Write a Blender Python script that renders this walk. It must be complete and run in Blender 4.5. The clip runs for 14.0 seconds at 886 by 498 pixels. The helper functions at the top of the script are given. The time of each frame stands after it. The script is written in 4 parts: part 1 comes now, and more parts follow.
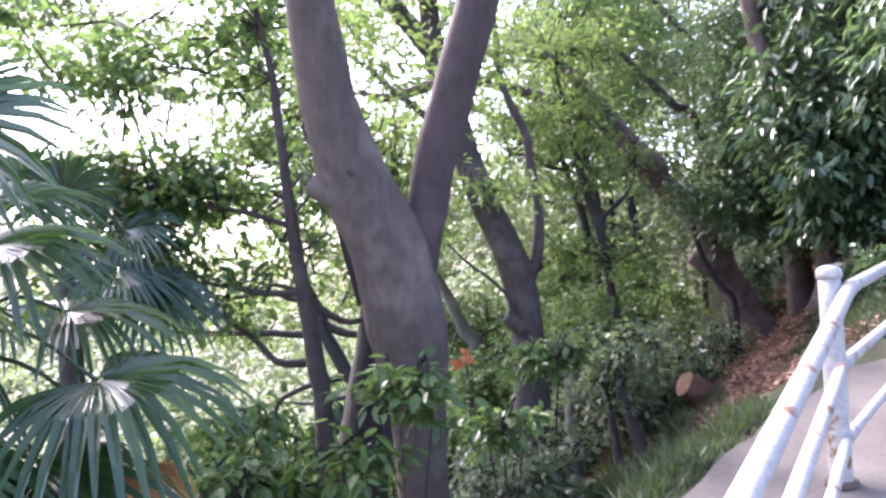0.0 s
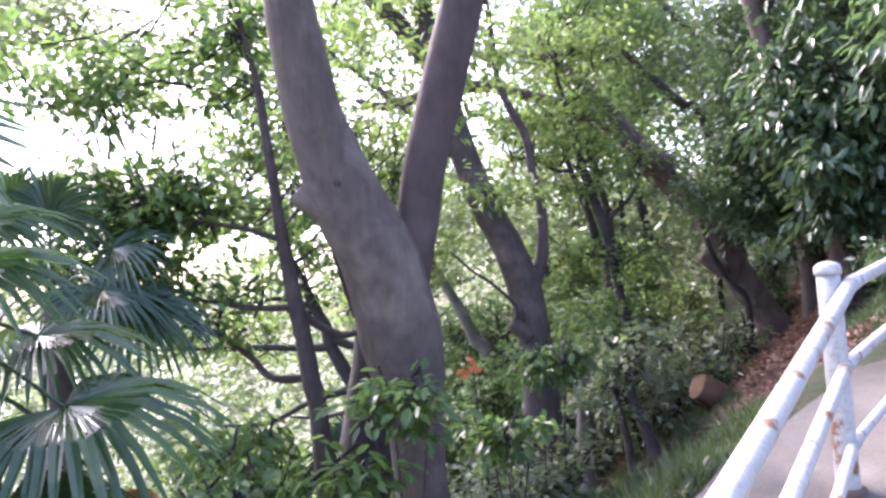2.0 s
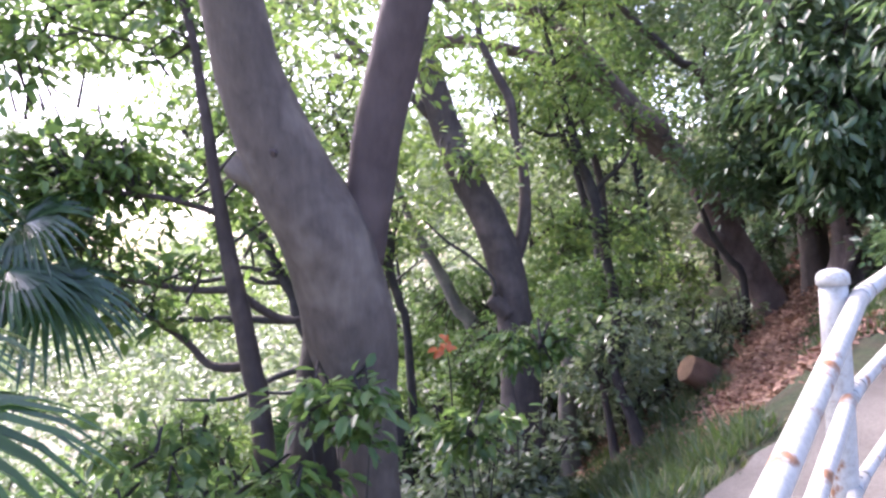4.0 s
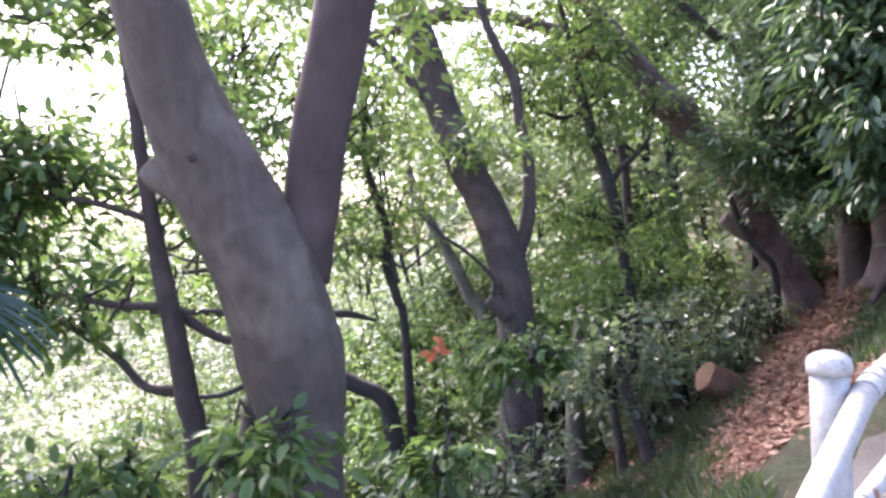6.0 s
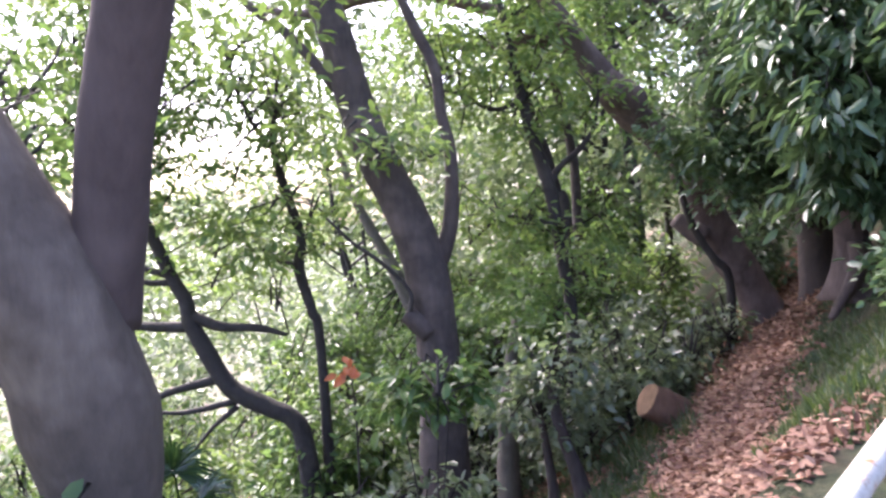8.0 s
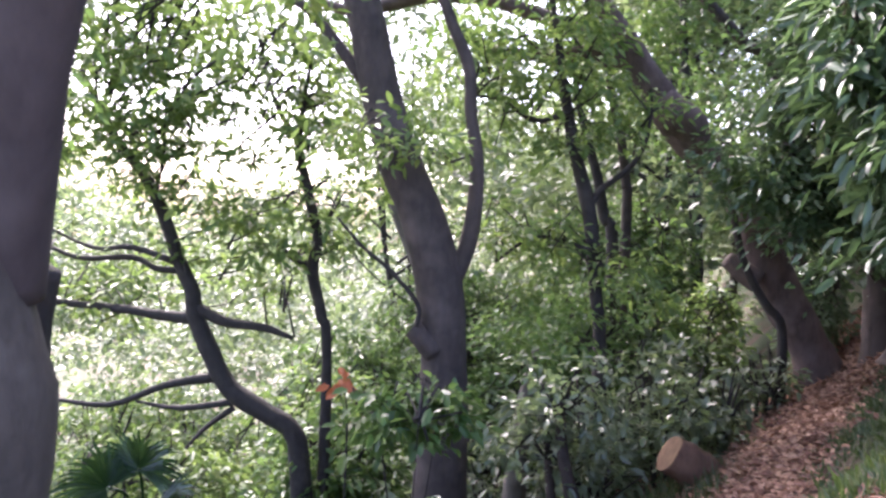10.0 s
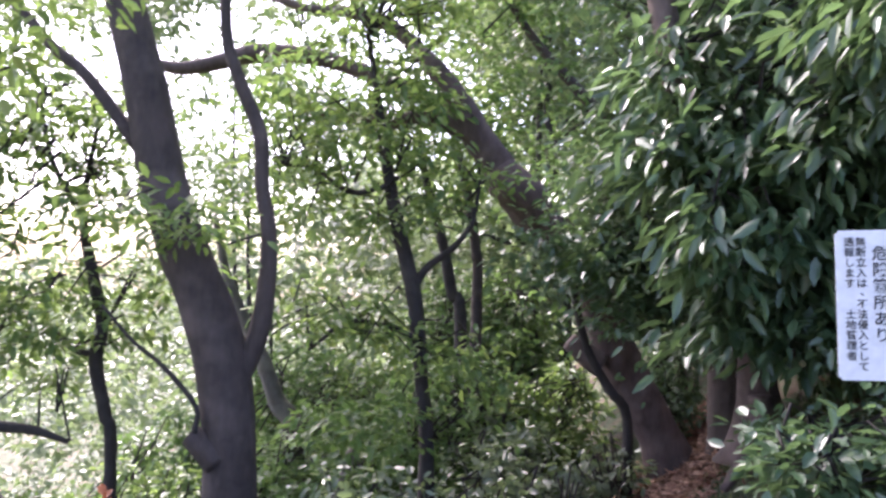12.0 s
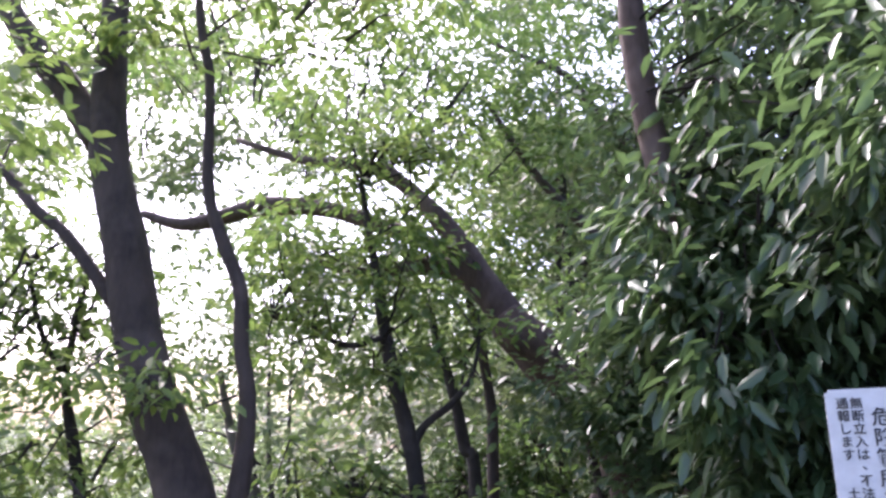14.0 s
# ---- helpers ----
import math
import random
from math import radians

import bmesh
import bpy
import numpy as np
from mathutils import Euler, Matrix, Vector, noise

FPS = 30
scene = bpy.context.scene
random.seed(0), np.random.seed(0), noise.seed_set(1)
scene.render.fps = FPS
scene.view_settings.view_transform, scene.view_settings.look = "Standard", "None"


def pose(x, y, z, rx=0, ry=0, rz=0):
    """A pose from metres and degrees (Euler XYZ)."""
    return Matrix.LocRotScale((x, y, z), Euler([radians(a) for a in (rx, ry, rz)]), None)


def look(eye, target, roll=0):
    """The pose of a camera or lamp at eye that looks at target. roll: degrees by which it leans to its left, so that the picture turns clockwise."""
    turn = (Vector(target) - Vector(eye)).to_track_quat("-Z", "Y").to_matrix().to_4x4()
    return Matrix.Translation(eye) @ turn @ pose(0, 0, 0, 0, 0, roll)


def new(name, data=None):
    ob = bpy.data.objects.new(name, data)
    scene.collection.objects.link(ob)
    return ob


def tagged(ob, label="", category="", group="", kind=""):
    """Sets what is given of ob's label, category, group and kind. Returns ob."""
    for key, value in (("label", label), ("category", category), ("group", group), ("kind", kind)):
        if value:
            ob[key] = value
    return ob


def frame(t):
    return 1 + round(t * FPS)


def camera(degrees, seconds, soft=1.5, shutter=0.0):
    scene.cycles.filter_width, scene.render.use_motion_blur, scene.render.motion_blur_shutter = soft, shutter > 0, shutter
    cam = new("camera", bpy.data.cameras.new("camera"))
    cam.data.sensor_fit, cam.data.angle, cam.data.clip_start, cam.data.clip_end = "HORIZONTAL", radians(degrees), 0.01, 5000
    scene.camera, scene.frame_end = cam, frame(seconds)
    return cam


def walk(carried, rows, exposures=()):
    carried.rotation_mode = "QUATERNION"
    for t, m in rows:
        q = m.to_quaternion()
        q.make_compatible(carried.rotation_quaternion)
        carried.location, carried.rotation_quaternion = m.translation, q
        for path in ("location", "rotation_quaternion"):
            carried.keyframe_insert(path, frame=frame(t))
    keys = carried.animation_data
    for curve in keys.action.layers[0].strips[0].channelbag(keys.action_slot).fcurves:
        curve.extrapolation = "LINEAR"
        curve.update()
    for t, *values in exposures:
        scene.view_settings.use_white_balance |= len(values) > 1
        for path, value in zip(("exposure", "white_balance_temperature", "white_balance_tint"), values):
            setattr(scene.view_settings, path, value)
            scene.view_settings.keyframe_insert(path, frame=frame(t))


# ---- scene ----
EXPOSURE, SKY, SUN = 2.95, 0.15, 2.2
cam = camera(56.7, 14.0, 2.6, 0.4)
PATH = [
    (0, (-0.105, -0.299, 1.473), (-0.08, 1.7, 1.541), -2.6),
    (0.5, (-0.106, -0.303, 1.474), (-0.085, 1.696, 1.539), -2.6),
    (1, (-0.101, -0.301, 1.462), (-0.088, 1.698, 1.526), -2.9),
    (1.5, (-0.059, -0.252, 1.471), (-0.045, 1.747, 1.532), -4.1),
    (2, (0.047, -0.169, 1.474), (0.031, 1.829, 1.562), -4.5),
    (2.5, (0.185, -0.029, 1.536), (0.022, 1.964, 1.521), -3.3),
    (3, (0.238, 0.114, 1.569), (0.142, 2.111, 1.519), -3.1),
    (3.5, (0.245, 0.258, 1.603), (0.219, 2.258, 1.567), -3.7),
    (3.7, (0.26, 0.313, 1.599), (0.241, 2.313, 1.58), -3.6),
    (5.8, (0.673, 0.965, 1.812), (0.54, 2.959, 1.738), -3.5),
    (6, (0.725, 1.037, 1.813), (0.59, 3.031, 1.722), -3.1),
    (6.5, (0.891, 1.191, 1.839), (0.755, 3.182, 1.705), -2.8),
    (7, (0.999, 1.407, 1.873), (0.887, 3.398, 1.712), -2.2),
    (7.5, (1.113, 1.655, 2.027), (1.04, 3.646, 1.846), -2.2),
    (8, (1.195, 1.885, 1.943), (1.112, 3.878, 1.811), -2.9),
    (8.2, (1.296, 1.886, 1.944), (1.163, 3.877, 1.806), -2.5),
    (10.3, (1.638, 2.59, 1.841), (1.395, 4.574, 1.765), 3.3),
    (10.5, (1.718, 2.709, 1.86), (1.488, 4.694, 1.781), 3.9),
    (11, (1.834, 2.881, 1.928), (1.695, 4.876, 1.902), 3.3),
    (11.5, (1.957, 3.007, 2.018), (1.881, 5.006, 2.039), 2.7),
    (12, (2.247, 3.162, 2.072), (2.197, 5.16, 2.14), 2.5),
    (12.5, (2.305, 3.209, 2.094), (2.3, 5.206, 2.206), 2.3),
    (13, (2.439, 3.351, 2.121), (2.365, 5.336, 2.352), 2.1),
    (13.5, (2.479, 3.459, 2.145), (2.301, 5.42, 2.496), 0.8),
    (14, (2.55, 3.48, 2.165), (2.393, 5.431, 2.574), 1.0),
]
walk(cam, [(t, look(eye, target, roll)) for t, eye, target, roll in PATH], [(0, EXPOSURE + 0.2, 6000, 29), (3.7, EXPOSURE + 0.2, 6050, 29), (6, EXPOSURE + 0.2, 6150, 27), (8, EXPOSURE + 0.2, 6150, 27), (10.5, EXPOSURE, 6100, 27), (13, EXPOSURE - 0.1, 6050, 29), (14, EXPOSURE - 0.5, 6000, 29)])

# ---------- exposure, world and sun ----------
world = bpy.data.worlds.new("sky")
scene.world = world
world.use_nodes = True
wn = world.node_tree.nodes
sky = wn.new("ShaderNodeTexSky")
sky.sky_type = "NISHITA"
sky.sun_disc = False
sky.sun_elevation = radians(48)
sky.sun_rotation = radians(-37)
sky.dust_density = 4.0
sky.air_density = 0.7
sky.ozone_density = 1.0
wn["Background"].inputs["Strength"].default_value = SKY
world.node_tree.links.new(sky.outputs[0], wn["Background"].inputs["Color"])
sun = new("sun", bpy.data.lights.new("sun", "SUN"))
sun.data.energy = SUN
sun.data.angle = radians(6.0)
sun.data.color = (1.0, 0.95, 0.86)
sun.matrix_world = look((-9, 12, 15), (0, 0, 0))


# ---------- materials ----------
def base_material(name, rough=0.6, metal=0.0):
    m = bpy.data.materials.new(name)
    m.use_nodes = True
    b = m.node_tree.nodes["Principled BSDF"]
    b.inputs["Roughness"].default_value = rough
    b.inputs["Metallic"].default_value = metal
    return m, m.node_tree.nodes, m.node_tree.links, b


def ramp(nodes, links, fac, stops):
    r = nodes.new("ShaderNodeValToRGB")
    e = r.color_ramp.elements
    while len(e) < len(stops):
        e.new(0.5)
    for el, (p, c) in zip(e, stops):
        el.position, el.color = p, (*c, 1)
    links.new(fac, r.inputs["Fac"])
    return r.outputs["Color"]


def noise_node(nodes, links, scale, detail=4, rough=0.6, stretch=None):
    co = nodes.new("ShaderNodeTexCoord").outputs["Object"]
    if stretch:
        mp = nodes.new("ShaderNodeMapping")
        mp.inputs["Scale"].default_value = stretch
        links.new(co, mp.inputs["Vector"])
        co = mp.outputs["Vector"]
    n = nodes.new("ShaderNodeTexNoise")
    n.inputs["Scale"].default_value = scale
    n.inputs["Detail"].default_value = detail
    n.inputs["Roughness"].default_value = rough
    links.new(co, n.inputs["Vector"])
    return n.outputs["Fac"]


def mix_colour(nodes, links, fac, a, b, mode="MIX"):
    m = nodes.new("ShaderNodeMix")
    m.data_type, m.blend_type = "RGBA", mode
    if isinstance(fac, float):
        m.inputs[0].default_value = fac
    else:
        links.new(fac, m.inputs[0])
    links.new(a, m.inputs[6])
    links.new(b, m.inputs[7])
    return m.outputs[2]


def bump(nodes, links, bsdf, height, strength, distance):
    b = nodes.new("ShaderNodeBump")
    b.inputs["Strength"].default_value = strength
    b.inputs["Distance"].default_value = distance
    links.new(height, b.inputs["Height"])
    links.new(b.outputs["Normal"], bsdf.inputs["Normal"])


def bark(name, dark, mid, pale, scale=5.0, relief=0.5):
    m, n, l, b = base_material(name, 0.85)
    big = noise_node(n, l, scale * 0.35, 3)
    fine = noise_node(n, l, scale * 3, 8, 0.7, (1, 1, 0.3))
    c1 = ramp(n, l, big, [(0.35, mid), (0.52, dark), (0.68, pale)])
    c2 = ramp(n, l, fine, [(0.3, dark), (0.6, mid), (0.8, pale)])
    l.new(mix_colour(n, l, 0.5, c1, c2), b.inputs["Base Color"])
    bump(n, l, b, fine, relief, 0.02)
    return m


def leaf_material(name, shades, rough=0.4, through_light=0.45, glow=(0.3, 0.5, 0.06), wax=1.5):
    """Leaf: a glossy upper coat over a blade that lets some light through; each leaf has its own shade."""
    m, n, l, b = base_material(name, rough)
    b.inputs["IOR"].default_value = wax
    isl = n.new("ShaderNodeNewGeometry").outputs["Random Per Island"]
    col = ramp(n, l, isl, [(i / (len(shades) - 1), s) for i, s in enumerate(shades)])
    blot = noise_node(n, l, 14, 2)
    tone = ramp(n, l, blot, [(0.3, (0.75, 0.75, 0.75)), (0.7, (1.0, 1.0, 1.0))])
    col = mix_colour(n, l, 1.0, col, tone, "MULTIPLY")
    l.new(col, b.inputs["Base Color"])
    tr = n.new("ShaderNodeBsdfTranslucent")
    g = n.new("ShaderNodeRGB")
    g.outputs[0].default_value = (*glow, 1)
    l.new(mix_colour(n, l, 0.6, col, g.outputs[0]), tr.inputs["Color"])
    mx = n.new("ShaderNodeMixShader")
    mx.inputs[0].default_value = through_light
    l.new(b.outputs[0], mx.inputs[1])
    l.new(tr.outputs[0], mx.inputs[2])
    l.new(mx.outputs[0], n["Material Output"].inputs["Surface"])
    return m


BARK_GREY = bark("bark_grey_brown", (0.058, 0.043, 0.034), (0.125, 0.096, 0.077), (0.2, 0.162, 0.13), 6.5, 0.7)
BARK_RED = bark("bark_reddish_brown", (0.045, 0.03, 0.028), (0.09, 0.064, 0.06), (0.14, 0.108, 0.1), 4.0, 0.4)
BARK_WARM = bark("bark_warm_brown", (0.06, 0.04, 0.035), (0.15, 0.104, 0.09), (0.24, 0.178, 0.155), 6.0, 0.7)
BARK_DARK = bark("bark_dark", (0.02, 0.016, 0.014), (0.045, 0.036, 0.031), (0.078, 0.064, 0.056), 8.0, 0.6)
BARK_BROWN = bark("bark_brown", (0.035, 0.026, 0.023), (0.085, 0.062, 0.053), (0.15, 0.115, 0.1), 6.0, 0.6)
BARK_PALE = bark("bark_pale", (0.08, 0.07, 0.055), (0.15, 0.13, 0.105), (0.24, 0.21, 0.17), 7.0, 0.4)
CUT_WOOD = bark("cut_wood", (0.13, 0.07, 0.035), (0.24, 0.135, 0.07), (0.36, 0.23, 0.125), 12.0, 0.2)
STUMP_WOOD = bark("stump_bark", (0.09, 0.045, 0.028), (0.19, 0.1, 0.06), (0.28, 0.16, 0.1), 9.0, 0.7)
LEAF_LIGHT = leaf_material("leaf_light_green", [(0.06, 0.12, 0.035), (0.09, 0.165, 0.045), (0.12, 0.195, 0.055), (0.19, 0.23, 0.06)], 0.42, 0.45, (0.28, 0.4, 0.1))
LEAF_MID = leaf_material("leaf_mid_green", [(0.035, 0.085, 0.025), (0.055, 0.12, 0.03), (0.08, 0.15, 0.035), (0.12, 0.17, 0.04)], 0.38, 0.4, (0.24, 0.38, 0.1))
LEAF_DARK = leaf_material("leaf_glossy_dark", [(0.04, 0.09, 0.045), (0.06, 0.115, 0.055), (0.08, 0.14, 0.065), (0.11, 0.17, 0.07)], 0.38, 0.34, (0.2, 0.32, 0.1), 1.7)
LEAF_SHRUB = leaf_material("leaf_shrub_glossy", [(0.07, 0.105, 0.065), (0.1, 0.135, 0.085), (0.13, 0.165, 0.105), (0.17, 0.2, 0.12)], 0.36, 0.45, (0.26, 0.36, 0.12), 1.8)
# Greyer than the near light leaves: haze and glare put into the colour.
LEAF_FAR = leaf_material("leaf_far_green", [(0.04, 0.075, 0.03), (0.075, 0.125, 0.05), (0.12, 0.175, 0.075), (0.19, 0.23, 0.11)], 0.45, 0.36, (0.29, 0.38, 0.15))
PALM = leaf_material("palm_leaf", [(0.014, 0.038, 0.014), (0.024, 0.055, 0.02), (0.036, 0.075, 0.026)], 0.22, 0.15, (0.15, 0.3, 0.06))
PALM_DRY = leaf_material("palm_leaf_dry", [(0.12, 0.07, 0.03), (0.2, 0.12, 0.05), (0.26, 0.17, 0.08)], 0.7, 0.25, (0.3, 0.18, 0.06))
LITTER = leaf_material("fallen_leaf", [(0.1, 0.045, 0.028), (0.2, 0.09, 0.055), (0.3, 0.16, 0.1), (0.42, 0.26, 0.17)], 0.7, 0.08, (0.3, 0.15, 0.08))
GRASS = leaf_material("grass_blade", [(0.03, 0.05, 0.022), (0.045, 0.075, 0.03), (0.075, 0.095, 0.042), (0.17, 0.15, 0.085)], 0.5, 0.22, (0.2, 0.33, 0.05))
ORANGE = leaf_material("leaf_orange", [(0.4, 0.09, 0.03), (0.5, 0.14, 0.05)], 0.5, 0.3, (0.6, 0.2, 0.06))


def ground_material():
    m, n, l, b = base_material("forest_soil", 0.95)
    big = noise_node(n, l, 1.2, 4)
    fine = noise_node(n, l, 28, 8, 0.75)
    soil = ramp(n, l, fine, [(0.3, (0.04, 0.025, 0.016)), (0.5, (0.09, 0.055, 0.036)), (0.72, (0.16, 0.1, 0.066))])
    moss = ramp(n, l, fine, [(0.3, (0.02, 0.03, 0.012)), (0.7, (0.07, 0.09, 0.03))])
    k = ramp(n, l, big, [(0.36, (0, 0, 0)), (0.55, (1, 1, 1))])
    l.new(mix_colour(n, l, k, soil, moss), b.inputs["Base Color"])
    bump(n, l, b, fine, 0.9, 0.04)
    return m


def concrete_material():
    m, n, l, b = base_material("worn_concrete", 0.9)
    big = noise_node(n, l, 1.6, 5)
    fine = noise_node(n, l, 70, 6, 0.7)
    a = ramp(n, l, big, [(0.3, (0.065, 0.056, 0.048)), (0.5, (0.115, 0.1, 0.086)), (0.72, (0.165, 0.147, 0.128))])
    g = ramp(n, l, fine, [(0.3, (0.55, 0.53, 0.5)), (0.65, (1, 1, 1))])
    l.new(mix_colour(n, l, 0.8, a, g, "MULTIPLY"), b.inputs["Base Color"])
    bump(n, l, b, fine, 0.5, 0.006)
    return m


def painted_steel():
    m, n, l, b = base_material("white_painted_steel", 0.42)
    big = noise_node(n, l, 9, 6, 0.65)
    fine = noise_node(n, l, 45, 5, 0.7)
    paint = ramp(n, l, fine, [(0.25, (0.24, 0.228, 0.2)), (0.5, (0.37, 0.36, 0.325)), (0.8, (0.46, 0.45, 0.415))])
    rust = ramp(n, l, fine, [(0.3, (0.09, 0.035, 0.015)), (0.7, (0.3, 0.15, 0.07))])
    k = ramp(n, l, big, [(0.57, (0, 0, 0)), (0.64, (1, 1, 1))])
    l.new(mix_colour(n, l, k, paint, rust), b.inputs["Base Color"])
    bump(n, l, b, big, 0.15, 0.004)
    return m


def plain(name, colour, rough=0.5, metal=0.0):
    m, n, l, b = base_material(name, rough, metal)
    f = noise_node(n, l, 30, 4)
    l.new(ramp(n, l, f, [(0.3, tuple(c * 0.85 for c in colour)), (0.7, colour)]), b.inputs["Base Color"])
    return m


SOIL = ground_material()
CONCRETE = concrete_material()
STEEL = painted_steel()
RUST = plain("rusted_steel", (0.1, 0.06, 0.04), 0.8)
DARK_METAL = plain("dark_worn_metal", (0.1, 0.1, 0.1), 0.6, 0.5)
BOARD = plain("white_sign_board", (0.68, 0.68, 0.67), 0.35)
POLE = plain("galvanised_pole", (0.42, 0.43, 0.41), 0.4, 0.2)
INK_RED = plain("red_ink", (0.62, 0.03, 0.05), 0.5)
INK_BLACK = plain("black_ink", (0.03, 0.03, 0.035), 0.5)


# ---------- building helpers ----------
def smooth(a, b, v):
    k = np.clip((v - a) / (b - a), 0, 1)
    return k * k * (3 - 2 * k)


def path_z(x, y):
    return 0.58 + 0.18 * ((x - 1.42) * 0.55 + (y - 2.92) * 0.835)


def ground_z(x, y):
    """Height of the ground: the sloping walk, and the hillside that falls away beyond its edge."""
    x, y = np.asarray(x, float), np.asarray(y, float)
    xc, yc = np.clip(x, -22, 14), np.clip(y, -12, 26)
    s = (xc - 1.25) * -0.714 + (yc - 3.48) * 0.70
    k = smooth(0.0, 1.1, s)
    dx = xc - 1.42
    hill = 0.3 + np.where(dx > 0, 0.62, 0.45) * dx - 0.2 * (yc - 2.92)
    bank = 0.35 * np.clip(xc - 4.2, 0, 10) * smooth(3.5, 6, yc)
    near = path_z(xc, yc) - 0.05 + 0.03 * np.sin(xc * 3.1) * np.sin(yc * 2.3) * smooth(0, 0.6, s)
    return near * (1 - k) + hill * k + bank


def shade(me, value=True):
    me.polygons.foreach_set("use_smooth", [value] * len(me.polygons))


def part(name, bm, material, parent=None, label="", smoothed=True):
    me = bpy.data.meshes.new(name)
    bm.to_mesh(me)
    bm.free()
    me.materials.append(material)
    shade(me, smoothed)
    ob = new(name, me)
    ob.parent = parent
    if label:
        tagged(ob, label)
    return ob


def thing(name, at, label, category, group="", kind=""):
    ob = new(name)
    ob.location = at
    ob.empty_display_size = 0.1
    return tagged(ob, label, category, group, kind)


def raw_part(name, verts, faces_n, loops, material, parent, label="", origin=(0, 0, 0)):
    """One mesh from flat arrays: verts (N,3) in world metres, faces all with faces_n corners."""
    me = bpy.data.meshes.new(name)
    verts = np.asarray(verts, np.float32) - np.asarray(origin, np.float32)
    nf = len(loops) // faces_n
    me.vertices.add(len(verts))
    me.vertices.foreach_set("co", verts.ravel())
    me.loops.add(len(loops))
    me.loops.foreach_set("vertex_index", np.asarray(loops, np.int32))
    me.polygons.add(nf)
    me.polygons.foreach_set("loop_start", np.arange(0, nf * faces_n, faces_n, dtype=np.int32))
    me.polygons.foreach_set("loop_total", np.full(nf, faces_n, np.int32))
    me.update(calc_edges=True)
    me.materials.append(material)
    ob = new(name, me)
    ob.parent = parent
    if label:
        tagged(ob, label)
    return ob


def spline(points, step=6):
    """Smooth run of (x, y, z, r) through the given ones."""
    p = np.asarray(points, float)
    p = np.vstack([2 * p[0] - p[1], p, 2 * p[-1] - p[-2]])
    out = []
    for i in range(1, len(p) - 2):
        a, b, c, d = p[i - 1:i + 3]
        for k in range(step):
            t = k / step
            q = 0.5 * (2 * b + (c - a) * t + (2 * a - 5 * b + 4 * c - d) * t * t + (3 * b - a - 3 * c + d) * t ** 3)
            q[3] = b[3] + (c[3] - b[3]) * t
            out.append(q)
    out.append(p[-2])
    return np.array(out)


def limb(name, points, material, parent, sides=12, rough=0.06, flare=0.0, label="", cap=None):
    """A tapered, uneven stem along points (x, y, z, radius)."""
    run = spline(points, 6 if sides > 8 else 4)
    o = np.array(parent.matrix_basis.translation)
    bm = bmesh.new()
    rings = []
    up = Vector((0.2, 1, 0.1))
    for i, (x, y, z, r) in enumerate(run):
        a, b = run[max(i - 1, 0)], run[min(i + 1, len(run) - 1)]
        d = Vector(b[:3] - a[:3]).normalized()
        u = d.cross(up).normalized()
        v = d.cross(u).normalized()
        ring = []
        swell = 1 + flare * math.exp(-i / 4)
        for k in range(sides):
            t = 2 * math.pi * k / sides
            n = u * math.cos(t) + v * math.sin(t)
            q = Vector((x, y, z))
            w = noise.noise((q + n * 0.35) * 2.3) * rough * 2 + noise.noise((q + n * r) * 9) * rough
            if flare:
                w += flare * 0.35 * math.cos(t * 4 + 1) * math.exp(-i / 3)
            ring.append(bm.verts.new(q + n * r * swell * (1 + w) - Vector(o)))
        rings.append(ring)
    for a, b in zip(rings, rings[1:]):
        for k in range(sides):
            bm.faces.new((a[k], a[(k + 1) % sides], b[(k + 1) % sides], b[k]))
    bm.faces.new(rings[0][::-1])
    bm.faces.new(rings[-1])
    ob = part(name, bm, material, parent, label)
    if cap:
        ob.data.materials.append(cap)
        ob.data.polygons[len(ob.data.polygons) - 1].material_index = 1
        ob.data.polygons[len(ob.data.polygons) - 1].use_smooth = False
    return ob


RNG = np.random.default_rng(7)


def unit(v):
    return v / np.maximum(np.linalg.norm(v, axis=1, keepdims=True), 1e-6)


def leaves(name, pos, way, norm, length, width, material, parent, label="", simple=False, curl=0.12):
    """Many single leaves: each a pointed blade, folded along its midrib."""
    n = len(pos)
    way = unit(way)
    side = unit(np.cross(norm, way))
    nor = np.cross(way, side)
    L = np.asarray(length).reshape(-1, 1) * np.ones((n, 1))
    W = np.asarray(width).reshape(-1, 1) * np.ones((n, 1)) * 0.5
    if simple:
        rows = [(0, 0, 0), (0.45, 1, 0.15), (1, 0, -curl), (0.45, -1, 0.15)]
        tri = [0, 2, 1, 0, 3, 2]
    else:
        rows = [(0, 0, 0), (0.28, 0.85, 0.22), (0.66, 0.8, 0.12), (1, 0, -curl), (0.66, -0.8, 0.12), (0.28, -0.85, 0.22)]
        tri = [0, 2, 1, 0, 3, 2, 0, 4, 3, 0, 5, 4]
    k = len(rows)
    V = np.empty((n, k, 3))
    for i, (a, s, h) in enumerate(rows):
        lift = h * W if i in (1, 2, 4, 5) or simple and i in (1, 3) else h * L
        V[:, i] = pos + way * (a * L) + side * (s * W) + nor * lift
    loops = (np.arange(n)[:, None] * k + np.array(tri)[None]).ravel()
    o = np.array(parent.matrix_basis.translation) if parent else np.zeros(3)
    return raw_part(name, V.reshape(-1, 3), 3, loops, material, parent, label, o)


